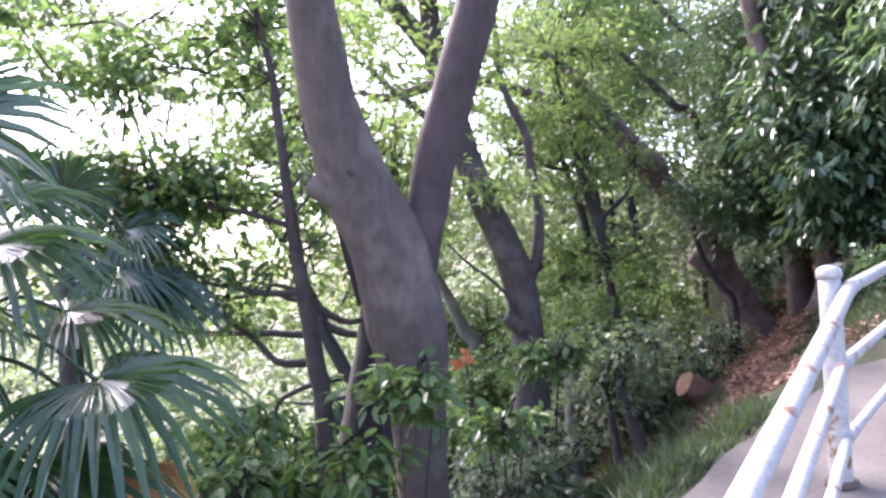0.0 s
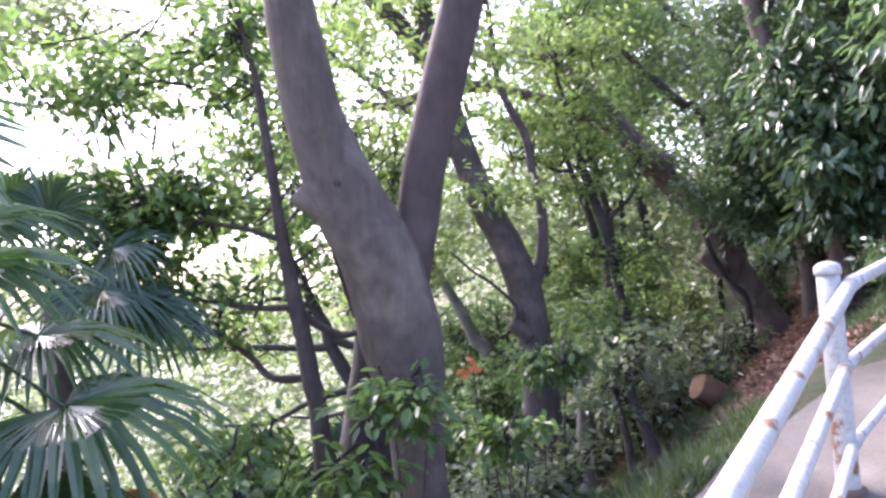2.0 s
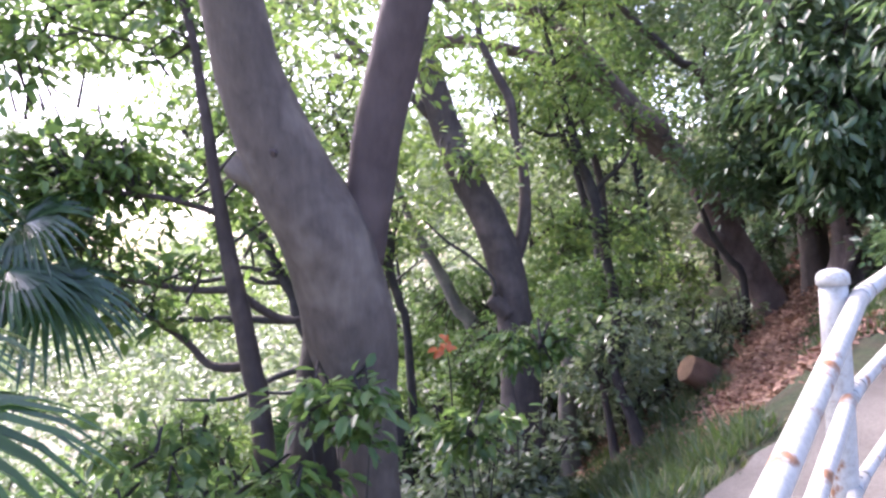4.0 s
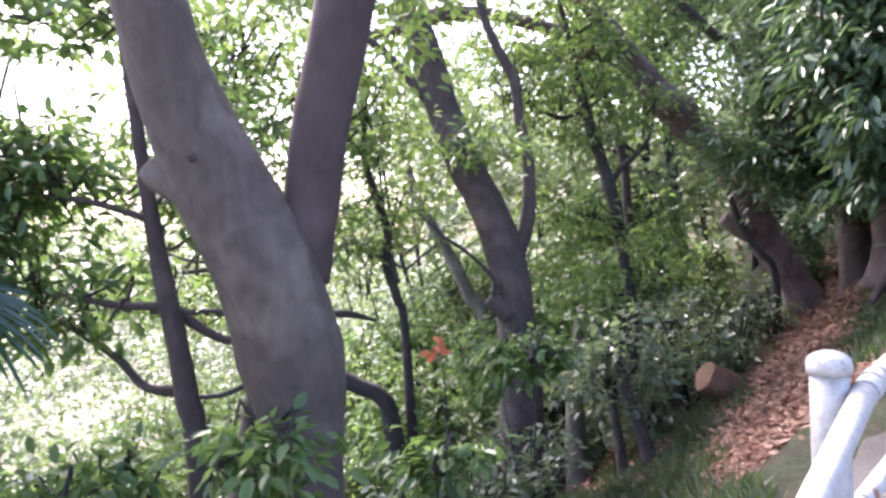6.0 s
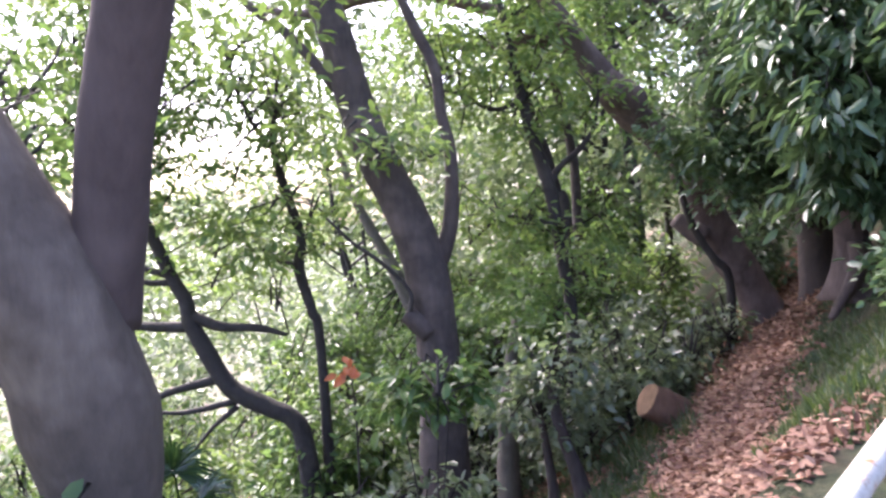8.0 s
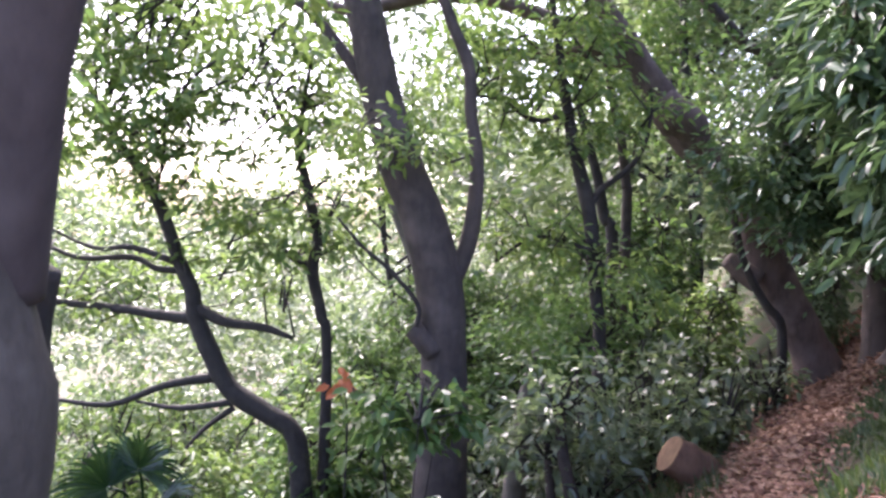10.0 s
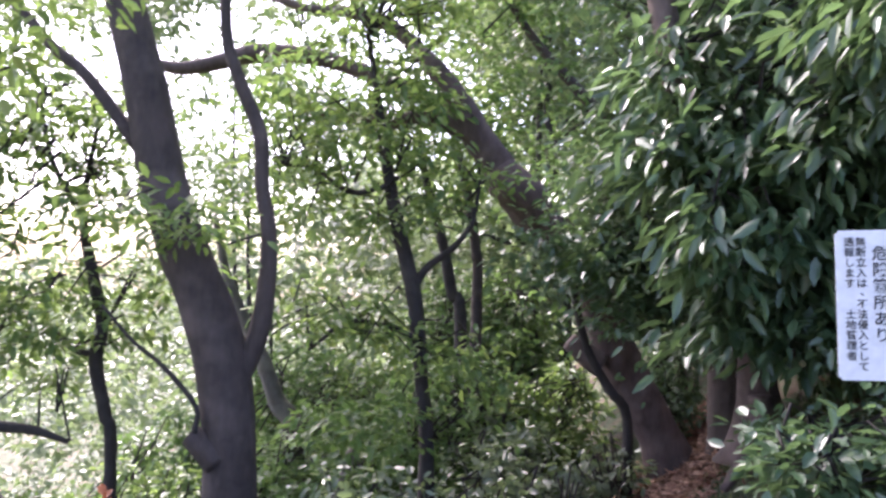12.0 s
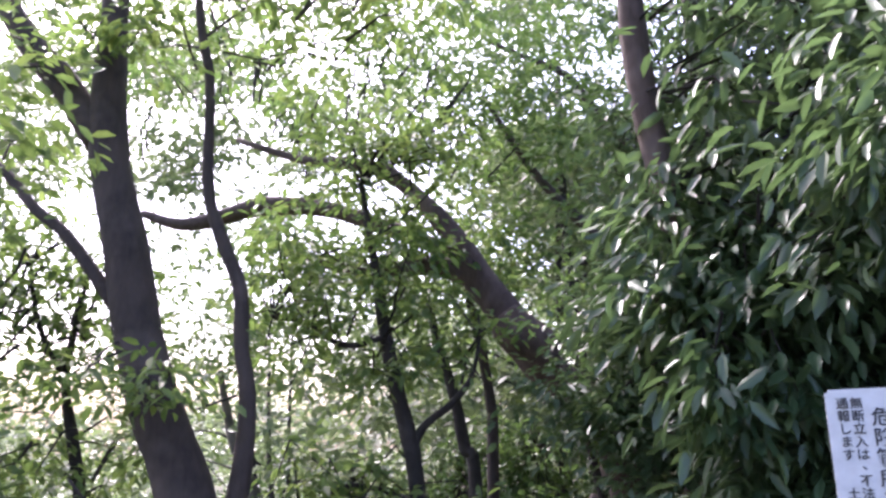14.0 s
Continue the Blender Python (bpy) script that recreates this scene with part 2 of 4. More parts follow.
def clump_points(blobs, per, spread, flat=0.4, rng=None, keep=None):
    """Sprays of leaves: blobs are (x, y, z, rx, ry, rz, sprays). Gives spray centres, leaf places, and outward ways."""
    rng = rng or RNG
    cen = []
    for x, y, z, rx, ry, rz, n in blobs:
        d = unit(rng.normal(size=(n, 3)))
        r = rng.uniform(0.15, 1.0, (n, 1)) ** 0.5
        cen.append(np.array((x, y, z)) + d * r * np.array((rx, ry, rz)))
    cen = np.vstack(cen)
    if keep is not None:
        cen = cen[keep(cen)]
    size = rng.uniform(0.6, 1.4, len(cen)) * spread
    num = np.maximum(4, (per * rng.uniform(0.5, 1.5, len(cen))).astype(int))
    idx = np.repeat(np.arange(len(cen)), num)
    tilt = rng.normal(0, 0.35, (len(cen), 2))
    off = rng.normal(0, 1, (len(idx), 3)) * np.array((1, 1, flat)) * size[idx][:, None] * 0.55
    off[:, 2] += off[:, 0] * tilt[idx, 0] + off[:, 1] * tilt[idx, 1]
    out = unit(off * np.array((1, 1, 0.3)) + rng.normal(0, 0.02, off.shape))
    return cen, cen[idx] + off, out


def crown(name, parent, blobs, material, per=30, spread=0.3, leaf=(0.09, 0.045), droop=0.35, flat=0.4, simple=False, twigs=None, anchors=None, keep=None, tumble=0.45, label=""):
    """A crown of leafy sprays, and the fine twigs that carry them."""
    cen, pos, out = clump_points(blobs, per, spread, flat, keep=keep)
    n = len(pos)
    way = out + RNG.normal(0, 0.45, (n, 3)) + np.array((0, 0, -droop))
    norm = np.array((0, 0, 1.0)) + RNG.normal(0, tumble, (n, 3))
    s = RNG.uniform(0.65, 1.25, n)
    leaves(name, pos, way, norm, leaf[0] * s, leaf[1] * s * RNG.uniform(0.85, 1.15, n), material, parent, label, simple)
    if twigs is not None and anchors is not None:
        A = np.asarray(anchors, float)[:, :3]
        verts, loops = [], []
        o = np.array(parent.matrix_basis.translation)
        for c in cen:
            a = A[np.argmin(np.linalg.norm(A - c, axis=1) + RNG.uniform(0, 0.5, len(A)))]
            far = np.linalg.norm(c - a)
            if far > 1.6:
                continue
            a = c + (a - c) * min(1.0, 0.5 / max(far, 0.01))
            a = a + RNG.normal(0, 0.015, 3)
            m = (a + c) / 2 + RNG.normal(0, 0.08, 3) + np.array((0, 0, 0.06))
            run = [(a, 0.014), (m, 0.009), (c, 0.004)]
            base = len(verts)
            for q, r in run:
                verts += [q + np.array((r, 0, 0)), q + np.array((-r * 0.5, r * 0.86, 0)), q + np.array((-r * 0.5, -r * 0.5, r * 0.8))]
            for i in (0, 3):
                for k in range(3):
                    j = (k + 1) % 3
                    loops += [base + i + k, base + i + j, base + i + 3 + j, base + i + 3 + k]
        if verts:
            tagged(raw_part("branchwork", np.array(verts), 4, loops, twigs, parent, "", o), kind="stuff")


# ---------- ground ----------
def build_ground():
    g = np.sinh(np.linspace(-5.2, 5.2, 261)) * 5.2
    g = g / g.max() * 320
    X, Y = np.meshgrid(g + 1.5, g + 5.5, indexing="ij")
    Z = ground_z(X, Y)
    Z += 0.02 * np.sin(X * 5.3 + np.sin(Y * 3)) * np.sin(Y * 4.1)
    n = len(g)
    V = np.stack([X, Y, Z], -1).reshape(-1, 3)
    i, j = np.meshgrid(np.arange(n - 1), np.arange(n - 1), indexing="ij")
    a = (i * n + j).ravel()
    loops = np.stack([a, a + n, a + n + 1, a + 1], 1).ravel()
    ob = raw_part("ground", V, 4, loops, SOIL, None)
    shade(ob.data)
    tagged(ob, "brown forest soil sloping down a wooded hillside", "ground", kind="structure")


def build_walk():
    edge = [(-2.4, -2.0), (0.81, 3.01), (1.25, 3.48), (1.85, 4.0), (2.1, 4.27), (2.6, 4.45), (4.6, 4.7), (4.6, 2.4), (2.9, 1.2), (0.3, -3.0)]
    bm = bmesh.new()
    fine = []
    for (x0, y0), (x1, y1) in zip(edge, edge[1:] + edge[:1]):
        m = max(2, int(math.hypot(x1 - x0, y1 - y0) / 0.12))
        for k in range(m):
            t = k / m
            x, y = x0 + (x1 - x0) * t, y0 + (y1 - y0) * t
            w = 0.025 * noise.noise((x * 4, y * 4, 0))
            fine.append((x + w, y - w))
    top = [bm.verts.new((x, y, path_z(x, y))) for x, y in fine]
    f = bm.faces.new(top)
    if f.normal.z < 0:
        f.normal_flip()
    r = bmesh.ops.extrude_face_region(bm, geom=[f])
    for v in r["geom"]:
        if isinstance(v, bmesh.types.BMVert):
            v.co.z -= 0.16
    bmesh.ops.recalc_face_normals(bm, faces=bm.faces)
    bmesh.ops.bevel(bm, geom=[e for e in bm.edges if len(e.link_faces) == 2 and e.verts[0].co.z > path_z(*e.verts[0].co[:2]) - 0.01 and e.verts[1].co.z > path_z(*e.verts[1].co[:2]) - 0.01], offset=0.012, segments=1, affect="EDGES")
    ob = part("pavement", bm, CONCRETE, None, smoothed=False)
    tagged(ob, "worn grey concrete footpath slab sloping uphill", "footpath", kind="structure")


build_ground()
build_walk()


# ---------- white handrail ----------
def tube(a, b, r, sides=20, grow=0.0):
    bm = bmesh.new()
    a, b = Vector(a), Vector(b)
    d = (b - a).normalized()
    u = d.orthogonal().normalized()
    v = d.cross(u)
    steps = max(2, int((b - a).length / 0.15))
    rings = []
    for i in range(steps + 1):
        p = a.lerp(b, i / steps)
        rings.append([bm.verts.new(p + (u * math.cos(t) + v * math.sin(t)) * r * (1 + 0.015 * noise.noise(p * 9))) for t in (2 * math.pi * k / sides for k in range(sides))])
    for p, q in zip(rings, rings[1:]):
        for k in range(sides):
            bm.faces.new((p[k], p[(k + 1) % sides], q[(k + 1) % sides], q[k]))
    bm.faces.new(rings[0][::-1])
    bm.faces.new(rings[-1])
    return bm


def dome_cap(p, r):
    """A flat domed cap with a rim that overhangs the post a little."""
    prof = [(r * 1.0, -0.012), (r * 1.14, -0.01), (r * 1.16, 0.008), (r * 1.08, 0.024), (r * 0.8, 0.034), (r * 0.4, 0.04), (0.0, 0.042)]
    bm = bmesh.new()
    rings = []
    for q, h in prof[:-1]:
        rings.append([bm.verts.new((p[0] + q * math.cos(t), p[1] + q * math.sin(t), p[2] + h)) for t in (2 * math.pi * k / 28 for k in range(28))])
    for a, b in zip(rings, rings[1:]):
        for k in range(28):
            bm.faces.new((a[k], a[(k + 1) % 28], b[(k + 1) % 28], b[k]))
    tip = bm.verts.new((p[0], p[1], p[2] + prof[-1][1]))
    for k in range(28):
        bm.faces.new((rings[-1][k], rings[-1][(k + 1) % 28], tip))
    bm.faces.new(rings[0][::-1])
    return bm


def build_handrail():
    rail = thing("handrail", (0, 0, 0), "white painted steel pipe handrail with rusty chips beside the path", "handrail")
    back = Vector((math.sin(radians(32)), math.cos(radians(32)), 0.14))
    ahead = Vector((math.sin(radians(38.5)), math.cos(radians(38.5)), 0.08))
    posts = [(1.459, 2.94, 1.41)]
    posts.append((1.459 - back.x * 3.4, 2.94 - back.y * 3.4, 1.41 - 0.14 * 3.4))
    posts.append((1.459 + ahead.x * 2.1, 2.94 + ahead.y * 2.1, 1.41 + 0.08 * 2.1))
    for x, y, z in posts:
        post = part("post", tube((x, y, float(path_z(x, y)) - 0.1), (x, y, z), 0.043, 28), STEEL, rail)
        part("cap", dome_cap((x, y, z), 0.043), STEEL, post, "domed white cap streaked with rust")
        part("base_ring", tube((x, y, float(path_z(x, y)) - 0.02), (x, y, float(path_z(x, y)) + 0.02), 0.062, 28), RUST, post)
    for drop, r in ((0.0, 0.0275), (0.3, 0.0245), (0.59, 0.021)):
        j = Vector((1.547 - 0.045 * (drop > 0), 2.952, 1.36 - drop))
        part("rail", tube(j, j - back * 3.6, r), STEEL, rail)
        part("rail", tube(j + ahead * 0.03, j + ahead * 2.15, r), STEEL, rail)
        part("joint_sleeve", tube(j - back * 0.05, j + ahead * 0.075, r * 1.1), STEEL, rail)
        for d in (-0.045, 0.02, 0.07):
            p = j + (ahead if d > 0 else back) * d
            w = (ahead if d > 0 else back)
            part("joint_band", tube(p, p + w * 0.007, r * 1.13), DARK_METAL, rail, "thin dark gap at the pipe joint")
        part("bracket", tube((1.459, 2.94, j.z - 0.012), (j.x, j.y, j.z - 0.005), 0.014, 10), STEEL, rail)


build_handrail()


# ---------- warning sign ----------
def lettering(text, size, material, parent, x, z, turn, name="lettering"):
    """Upright column of characters on the board, its top at z."""
    for i, ch in enumerate(text):
        if ch == " ":
            continue
        cu = bpy.data.curves.new("letters", "FONT")
        cu.body = ch
        cu.size = size
        cu.extrude = 0.0006
        cu.offset = size * 0.012
        cu.align_x, cu.align_y = "CENTER", "TOP"
        tmp = bpy.data.objects.new("letters", cu)
        me = bpy.data.meshes.new_from_object(tmp)
        bpy.data.objects.remove(tmp)
        me.name = name
        me.materials.append(material)
        ob = new(name, me)
        ob.parent = parent
        dx, dz = (0.3 * size, 0.22 * size) if ch in "、" else (0, 0)
        ob.matrix_basis = pose(x + dx, -0.0045, z - i * size * 1.04 + dz, 90, 0, 0)


def build_sign():
    base = Vector((3.495, 5.46, float(ground_z(3.495, 5.46))))
    sign = thing("warning_sign", base, "white no-entry notice board with red and black writing on a pole", "sign")
    sign.rotation_euler = (0, radians(-3.0), radians(-14))
    top, w, h = 2.26 - base.z, 0.295, 0.42
    bm = bmesh.new()
    bmesh.ops.create_cube(bm, size=1, matrix=Matrix.Translation((0, 0, top - h / 2)) @ Matrix.Diagonal((w, 0.005, h, 1)))
    bmesh.ops.bevel(bm, geom=[e for e in bm.edges if abs(e.verts[0].co.y - e.verts[1].co.y) > 0.003], offset=0.008, segments=3, affect="EDGES")
    board = part("board", bm, BOARD, sign, smoothed=False)
    part("pole", tube((0, 0.02, -0.2), (0, 0.02, top - 0.05), 0.016, 16), POLE, sign)
    for z in (top - 0.08, top - h + 0.07):
        part("bolt", tube((0, -0.006, z), (0, 0.022, z), 0.006, 10), POLE, sign)
    for x, z, s, text, ink in (
        (0.08, -0.022, 0.088, "立入禁止", INK_RED),
        (0.016, -0.024, 0.043, "これより先、私有地", INK_BLACK),
        (-0.034, -0.05, 0.047, "危険箇所あり", INK_BLACK),
        (-0.088, -0.022, 0.03, "無断立入は、不法侵入として", INK_BLACK),
        (-0.121, -0.022, 0.03, "通報します  土地管理者", INK_BLACK),
    ):
        lettering(text, s * 0.93, ink, board, x * 0.91 - 0.002, top + z * 0.93, 0)


build_sign()


# ---------- stems: x, y, z, radius ----------
MAIN = [(-0.18, 4.87, -0.72, 0.203),
     (-0.23, 4.87, 0.14, 0.162),
     (-0.24, 4.87, 0.67, 0.170),
     (-0.29, 4.87, 1.17, 0.256),
     (-0.37, 4.78, 1.63, 0.245),
     (-0.52, 4.71, 1.98, 0.221),
     (-0.66, 4.61, 2.42, 0.176),
     (-0.72, 4.53, 2.77, 0.158),
     (-0.76, 4.45, 3.13, 0.141),
     (-0.79, 4.35, 3.62, 0.123),
     (-0.85, 4.35, 4.48, 0.104),
     (-0.89, 4.35, 5.76, 0.073)]
MAIN_R = [(-0.20, 4.91, 1.52, 0.115),
     (-0.14, 4.83, 1.87, 0.135),
     (-0.03, 4.74, 2.31, 0.132),
     (0.11, 4.64, 2.74, 0.131),
     (0.23, 4.56, 3.12, 0.128),
     (0.34, 4.45, 3.59, 0.109),
     (0.47, 4.45, 4.49, 0.091),
     (0.71, 4.45, 5.80, 0.061)]
MAIN_BACK = [(-0.74, 5.45, -1.23, 0.245),
     (-0.69, 5.45, -0.03, 0.196),
     (-0.61, 5.45, 0.44, 0.181),
     (-0.56, 5.45, 0.91, 0.142),
     (-0.51, 5.45, 1.3, 0.103),
     (-0.41, 5.45, 1.57, 0.055)]
KNOB = [(-0.64, 4.66, 1.98, 0.116),
     (-0.76, 4.64, 2.04, 0.082),
     (-0.82, 4.63, 2.09, 0.058)]
C = [(0.87, 8.3, -1.07, 0.202),
     (0.85, 8.3, 0.71, 0.162),
     (0.8, 8.3, 1.27, 0.17),
     (0.69, 8.3, 1.69, 0.163),
     (0.46, 8.3, 2.25, 0.157),
     (0.29, 8.3, 2.75, 0.147),
     (0.18, 8.3, 3.21, 0.14),
     (0.03, 8.3, 3.72, 0.123),
     (-0.03, 8.3, 4.25, 0.11),
     (-0.04, 8.3, 4.69, 0.089),
     (-0.07, 8.3, 5.51, 0.069),
     (-0.16, 8.3, 6.83, 0.04)]
C_R = [(0.88, 8.3, 1.35, 0.064),
     (1.0, 8.3, 1.74, 0.064),
     (1.02, 8.3, 2.24, 0.053),
     (0.96, 8.3, 2.59, 0.046),
     (0.93, 8.3, 2.92, 0.046),
     (0.78, 8.3, 3.27, 0.043),
     (0.68, 8.3, 3.59, 0.036),
     (0.64, 8.3, 4.27, 0.033),
     (0.55, 8.3, 4.67, 0.03),
     (0.43, 8.3, 5.49, 0.023)]
C_L = [(0.16, 8.3, 2.81, 0.047),
     (-0.06, 8.3, 3.09, 0.043),
     (-0.25, 8.3, 3.3, 0.04),
     (-0.44, 8.3, 3.44, 0.036),
     (-0.68, 8.3, 3.69, 0.033),
     (-1.02, 8.3, 3.94, 0.022)]
C_L2 = [(-0.04, 8.3, 3.87, 0.102),
     (-0.33, 8.3, 4.26, 0.1),
     (-0.64, 8.3, 4.62, 0.09),
     (-0.92, 8.3, 5.04, 0.069),
     (-1.34, 8.3, 5.78, 0.047)]
C_STUB = [(0.8, 8.2, 0.87, 0.09),
     (0.68, 8.2, 0.99, 0.083),
     (0.62, 8.2, 1.04, 0.073)]
C_TWIG = [(0.66, 8.15, 1.06, 0.021),
     (0.66, 8.15, 1.22, 0.017),
     (0.45, 8.15, 1.45, 0.017),
     (0.25, 8.15, 1.6, 0.014),
     (0.05, 8.15, 1.81, 0.01)]
D = [(4.13, 10.3, 0.45, 0.249),
     (3.98, 10.3, 0.8, 0.199),
     (3.7, 10.3, 1.27, 0.185),
     (3.49, 10.3, 1.74, 0.171),
     (3.28, 10.3, 2.18, 0.161),
     (3.05, 10.3, 2.44, 0.152),
     (2.77, 10.3, 2.69, 0.152),
     (2.51, 10.3, 3.08, 0.148),
     (2.25, 10.3, 3.42, 0.138),
     (2.04, 10.3, 3.76, 0.094),
     (1.77, 10.3, 4.05, 0.079),
     (1.52, 10.3, 4.26, 0.07),
     (1.16, 10.3, 4.37, 0.055),
     (0.76, 10.3, 4.39, 0.04),
     (0.14, 10.3, 4.59, 0.025)]
D_L = [(2.3, 10.3, 3.34, 0.109),
     (1.95, 10.3, 3.45, 0.084),
     (1.6, 10.3, 3.42, 0.074),
     (1.21, 10.3, 3.42, 0.055),
     (0.85, 10.3, 3.51, 0.04),
     (0.5, 10.3, 3.65, 0.025)]
D_FAR = [(2.02, 11.2, 3.74, 0.078),
     (1.51, 11.2, 3.95, 0.078),
     (0.94, 11.2, 4.14, 0.078),
     (0.54, 11.2, 4.21, 0.095),
     (0.09, 11.2, 4.21, 0.095),
     (-0.3, 11.2, 4.1, 0.079),
     (-0.7, 11.2, 4.03, 0.062),
     (-1.1, 11.2, 4.14, 0.039)]
D_SIDE = [(3.67, 10.0, 0.23, 0.053),
     (3.65, 10.0, 0.98, 0.042),
     (3.5, 10.0, 1.2, 0.042),
     (3.31, 10.0, 1.52, 0.037),
     (3.2, 10.0, 1.89, 0.033),
     (3.16, 10.0, 2.26, 0.023)]
D_STUB = [(3.44, 10.1, 1.39, 0.108),
     (3.27, 10.1, 1.5, 0.093),
     (3.16, 10.1, 1.58, 0.072)]
D_BLOCK = [(2.91, 10.2, 2.57, 0.106),
     (2.78, 10.2, 2.78, 0.174),
     (2.63, 10.2, 2.88, 0.184),
     (2.51, 10.2, 3.02, 0.146)]
E = [(2.05, 9.4, -0.66, 0.069),
     (2.03, 9.4, 0.79, 0.055),
     (1.97, 9.4, 1.26, 0.056),
     (1.92, 9.4, 1.72, 0.06),
     (1.85, 9.4, 2.06, 0.064),
     (1.74, 9.4, 2.45, 0.056),
     (1.66, 9.4, 2.79, 0.047),
     (1.6, 9.4, 3.09, 0.039),
     (1.54, 9.4, 3.44, 0.03),
     (1.44, 9.4, 3.92, 0.017)]
E_B1 = [(1.88, 9.4, 1.98, 0.039),
     (1.97, 9.4, 2.13, 0.03),
     (2.16, 9.4, 2.29, 0.026),
     (2.3, 9.4, 2.49, 0.017),
     (2.35, 9.4, 2.77, 0.013)]
E_B2 = [(1.93, 9.3, 1.6, 0.025),
     (1.72, 9.3, 1.68, 0.021),
     (1.42, 9.3, 1.71, 0.017),
     (1.14, 9.3, 1.5, 0.013)]
E_B3 = [(1.67, 9.3, 2.74, 0.021),
     (1.38, 9.3, 2.68, 0.021),
     (1.11, 9.3, 2.84, 0.017),
     (0.86, 9.3, 2.87, 0.013)]
E2 = [(2.27, 11.5, -0.94, 0.079),
     (2.25, 11.5, 1.57, 0.063),
     (2.15, 11.5, 1.91, 0.063),
     (2.06, 11.5, 2.31, 0.057),
     (1.96, 11.5, 2.65, 0.052),
     (1.81, 11.5, 3.16, 0.035),
     (1.72, 11.5, 3.74, 0.023)]
E3 = [(2.43, 11.8, -0.9, 0.066),
     (2.41, 11.8, 1.91, 0.053),
     (2.38, 11.8, 2.33, 0.053),
     (2.3, 11.8, 2.8, 0.054),
     (2.18, 11.8, 3.28, 0.042),
     (2.06, 11.8, 3.81, 0.03)]
F = [(4.5, 9.85, 0.35, 0.26),
     (4.46, 9.83, 0.8, 0.2),
     (4.41, 9.8, 1.3, 0.155),
     (4.37, 9.8, 1.9, 0.145),
     (4.3, 9.8, 2.7, 0.14),
     (4.22, 9.8, 3.6, 0.134),
     (4.15, 9.9, 4.8, 0.106),
     (4.0, 10.0, 6.6, 0.065)]
G = [(4.24, 8.6, 0.95, 0.184),
     (4.22, 8.6, 1.24, 0.147),
     (4.2, 8.6, 1.43, 0.12),
     (4.15, 8.55, 1.8, 0.111),
     (3.92, 8.4, 2.4, 0.1),
     (3.66, 8.3, 2.95, 0.092),
     (3.5, 8.3, 3.5, 0.088),
     (3.38, 8.3, 4.14, 0.09),
     (3.33, 8.3, 4.6, 0.088),
     (3.3, 8.3, 5.2, 0.08),
     (3.27, 8.3, 6.3, 0.055)]
G_ROOT = [(4.13, 8.35, 1.42, 0.07),
     (4.14, 8.35, 1.25, 0.063),
     (4.07, 8.35, 1.07, 0.053),
     (3.99, 8.35, 0.93, 0.039),
     (3.92, 8.35, 0.82, 0.025)]
J2 = [(4.52, 12.0, 0.36, 0.08),
     (4.02, 12.0, 3.44, 0.064),
     (3.63, 12.0, 3.92, 0.065),
     (3.29, 12.0, 4.28, 0.06),
     (2.94, 12.0, 4.66, 0.048),
     (2.58, 12.0, 5.17, 0.037),
     (2.27, 12.0, 5.7, 0.025)]
J3 = [(4.16, 12.5, 4.99, 0.044),
     (3.52, 12.5, 5.74, 0.052),
     (3.24, 12.5, 6.12, 0.046),
     (2.79, 12.5, 6.34, 0.033),
     (2.33, 12.5, 6.57, 0.027)]
H = [(-0.83, 5.1, -1.2, 0.074),
     (-0.86, 5.1, 0.59, 0.059),
     (-0.9, 5.1, 0.92, 0.063),
     (-0.94, 5.1, 1.26, 0.056),
     (-1.0, 5.1, 1.67, 0.045),
     (-1.04, 5.1, 2.04, 0.037),
     (-1.08, 5.1, 2.49, 0.03),
     (-1.11, 5.1, 2.83, 0.026),
     (-1.18, 5.1, 3.17, 0.019),
     (-1.24, 5.1, 3.59, 0.011)]
H_B1 = [(-0.98, 5.2, 1.38, 0.034),
     (-0.82, 5.2, 1.26, 0.026),
     (-0.68, 5.2, 1.2, 0.023),
     (-0.54, 5.2, 1.23, 0.015)]
H_B2 = [(-0.99, 5.1, 1.41, 0.026),
     (-1.21, 5.1, 1.42, 0.022),
     (-1.4, 5.1, 1.46, 0.019),
     (-1.62, 5.1, 1.51, 0.011)]
H_B3 = [(-0.93, 5.3, 0.94, 0.038),
     (-1.19, 5.3, 0.95, 0.027),
     (-1.34, 5.3, 1.11, 0.023),
     (-1.56, 5.3, 1.27, 0.015),
     (-1.75, 5.3, 1.4, 0.012)]
H_B4 = [(-0.6, 5.3, 1.31, 0.035),
     (-0.67, 5.3, 1.58, 0.031),
     (-0.74, 5.3, 1.85, 0.023),
     (-0.84, 5.3, 2.13, 0.015),
     (-0.87, 5.3, 2.4, 0.012)]
H_B5 = [(-1.03, 5.1, 1.85, 0.022),
     (-1.27, 5.1, 1.94, 0.019),
     (-1.49, 5.1, 1.99, 0.015),
     (-1.82, 5.1, 2.04, 0.011)]
K = [(-0.3, 9.0, -1.6, 0.1),
     (-0.4, 9.0, -0.3, 0.085),
     (-0.5, 9.0, 0.02, 0.08),
     (-0.74, 9.0, 0.15, 0.08),
     (-1.06, 9.0, 0.34, 0.084),
     (-1.25, 9.0, 0.67, 0.08),
     (-1.37, 9.0, 0.92, 0.074),
     (-1.4, 9.0, 1.12, 0.068),
     (-1.52, 9.0, 1.36, 0.06),
     (-1.77, 9.0, 1.95, 0.05),
     (-2.15, 9.0, 2.42, 0.04),
     (-2.45, 9.0, 2.95, 0.024)]
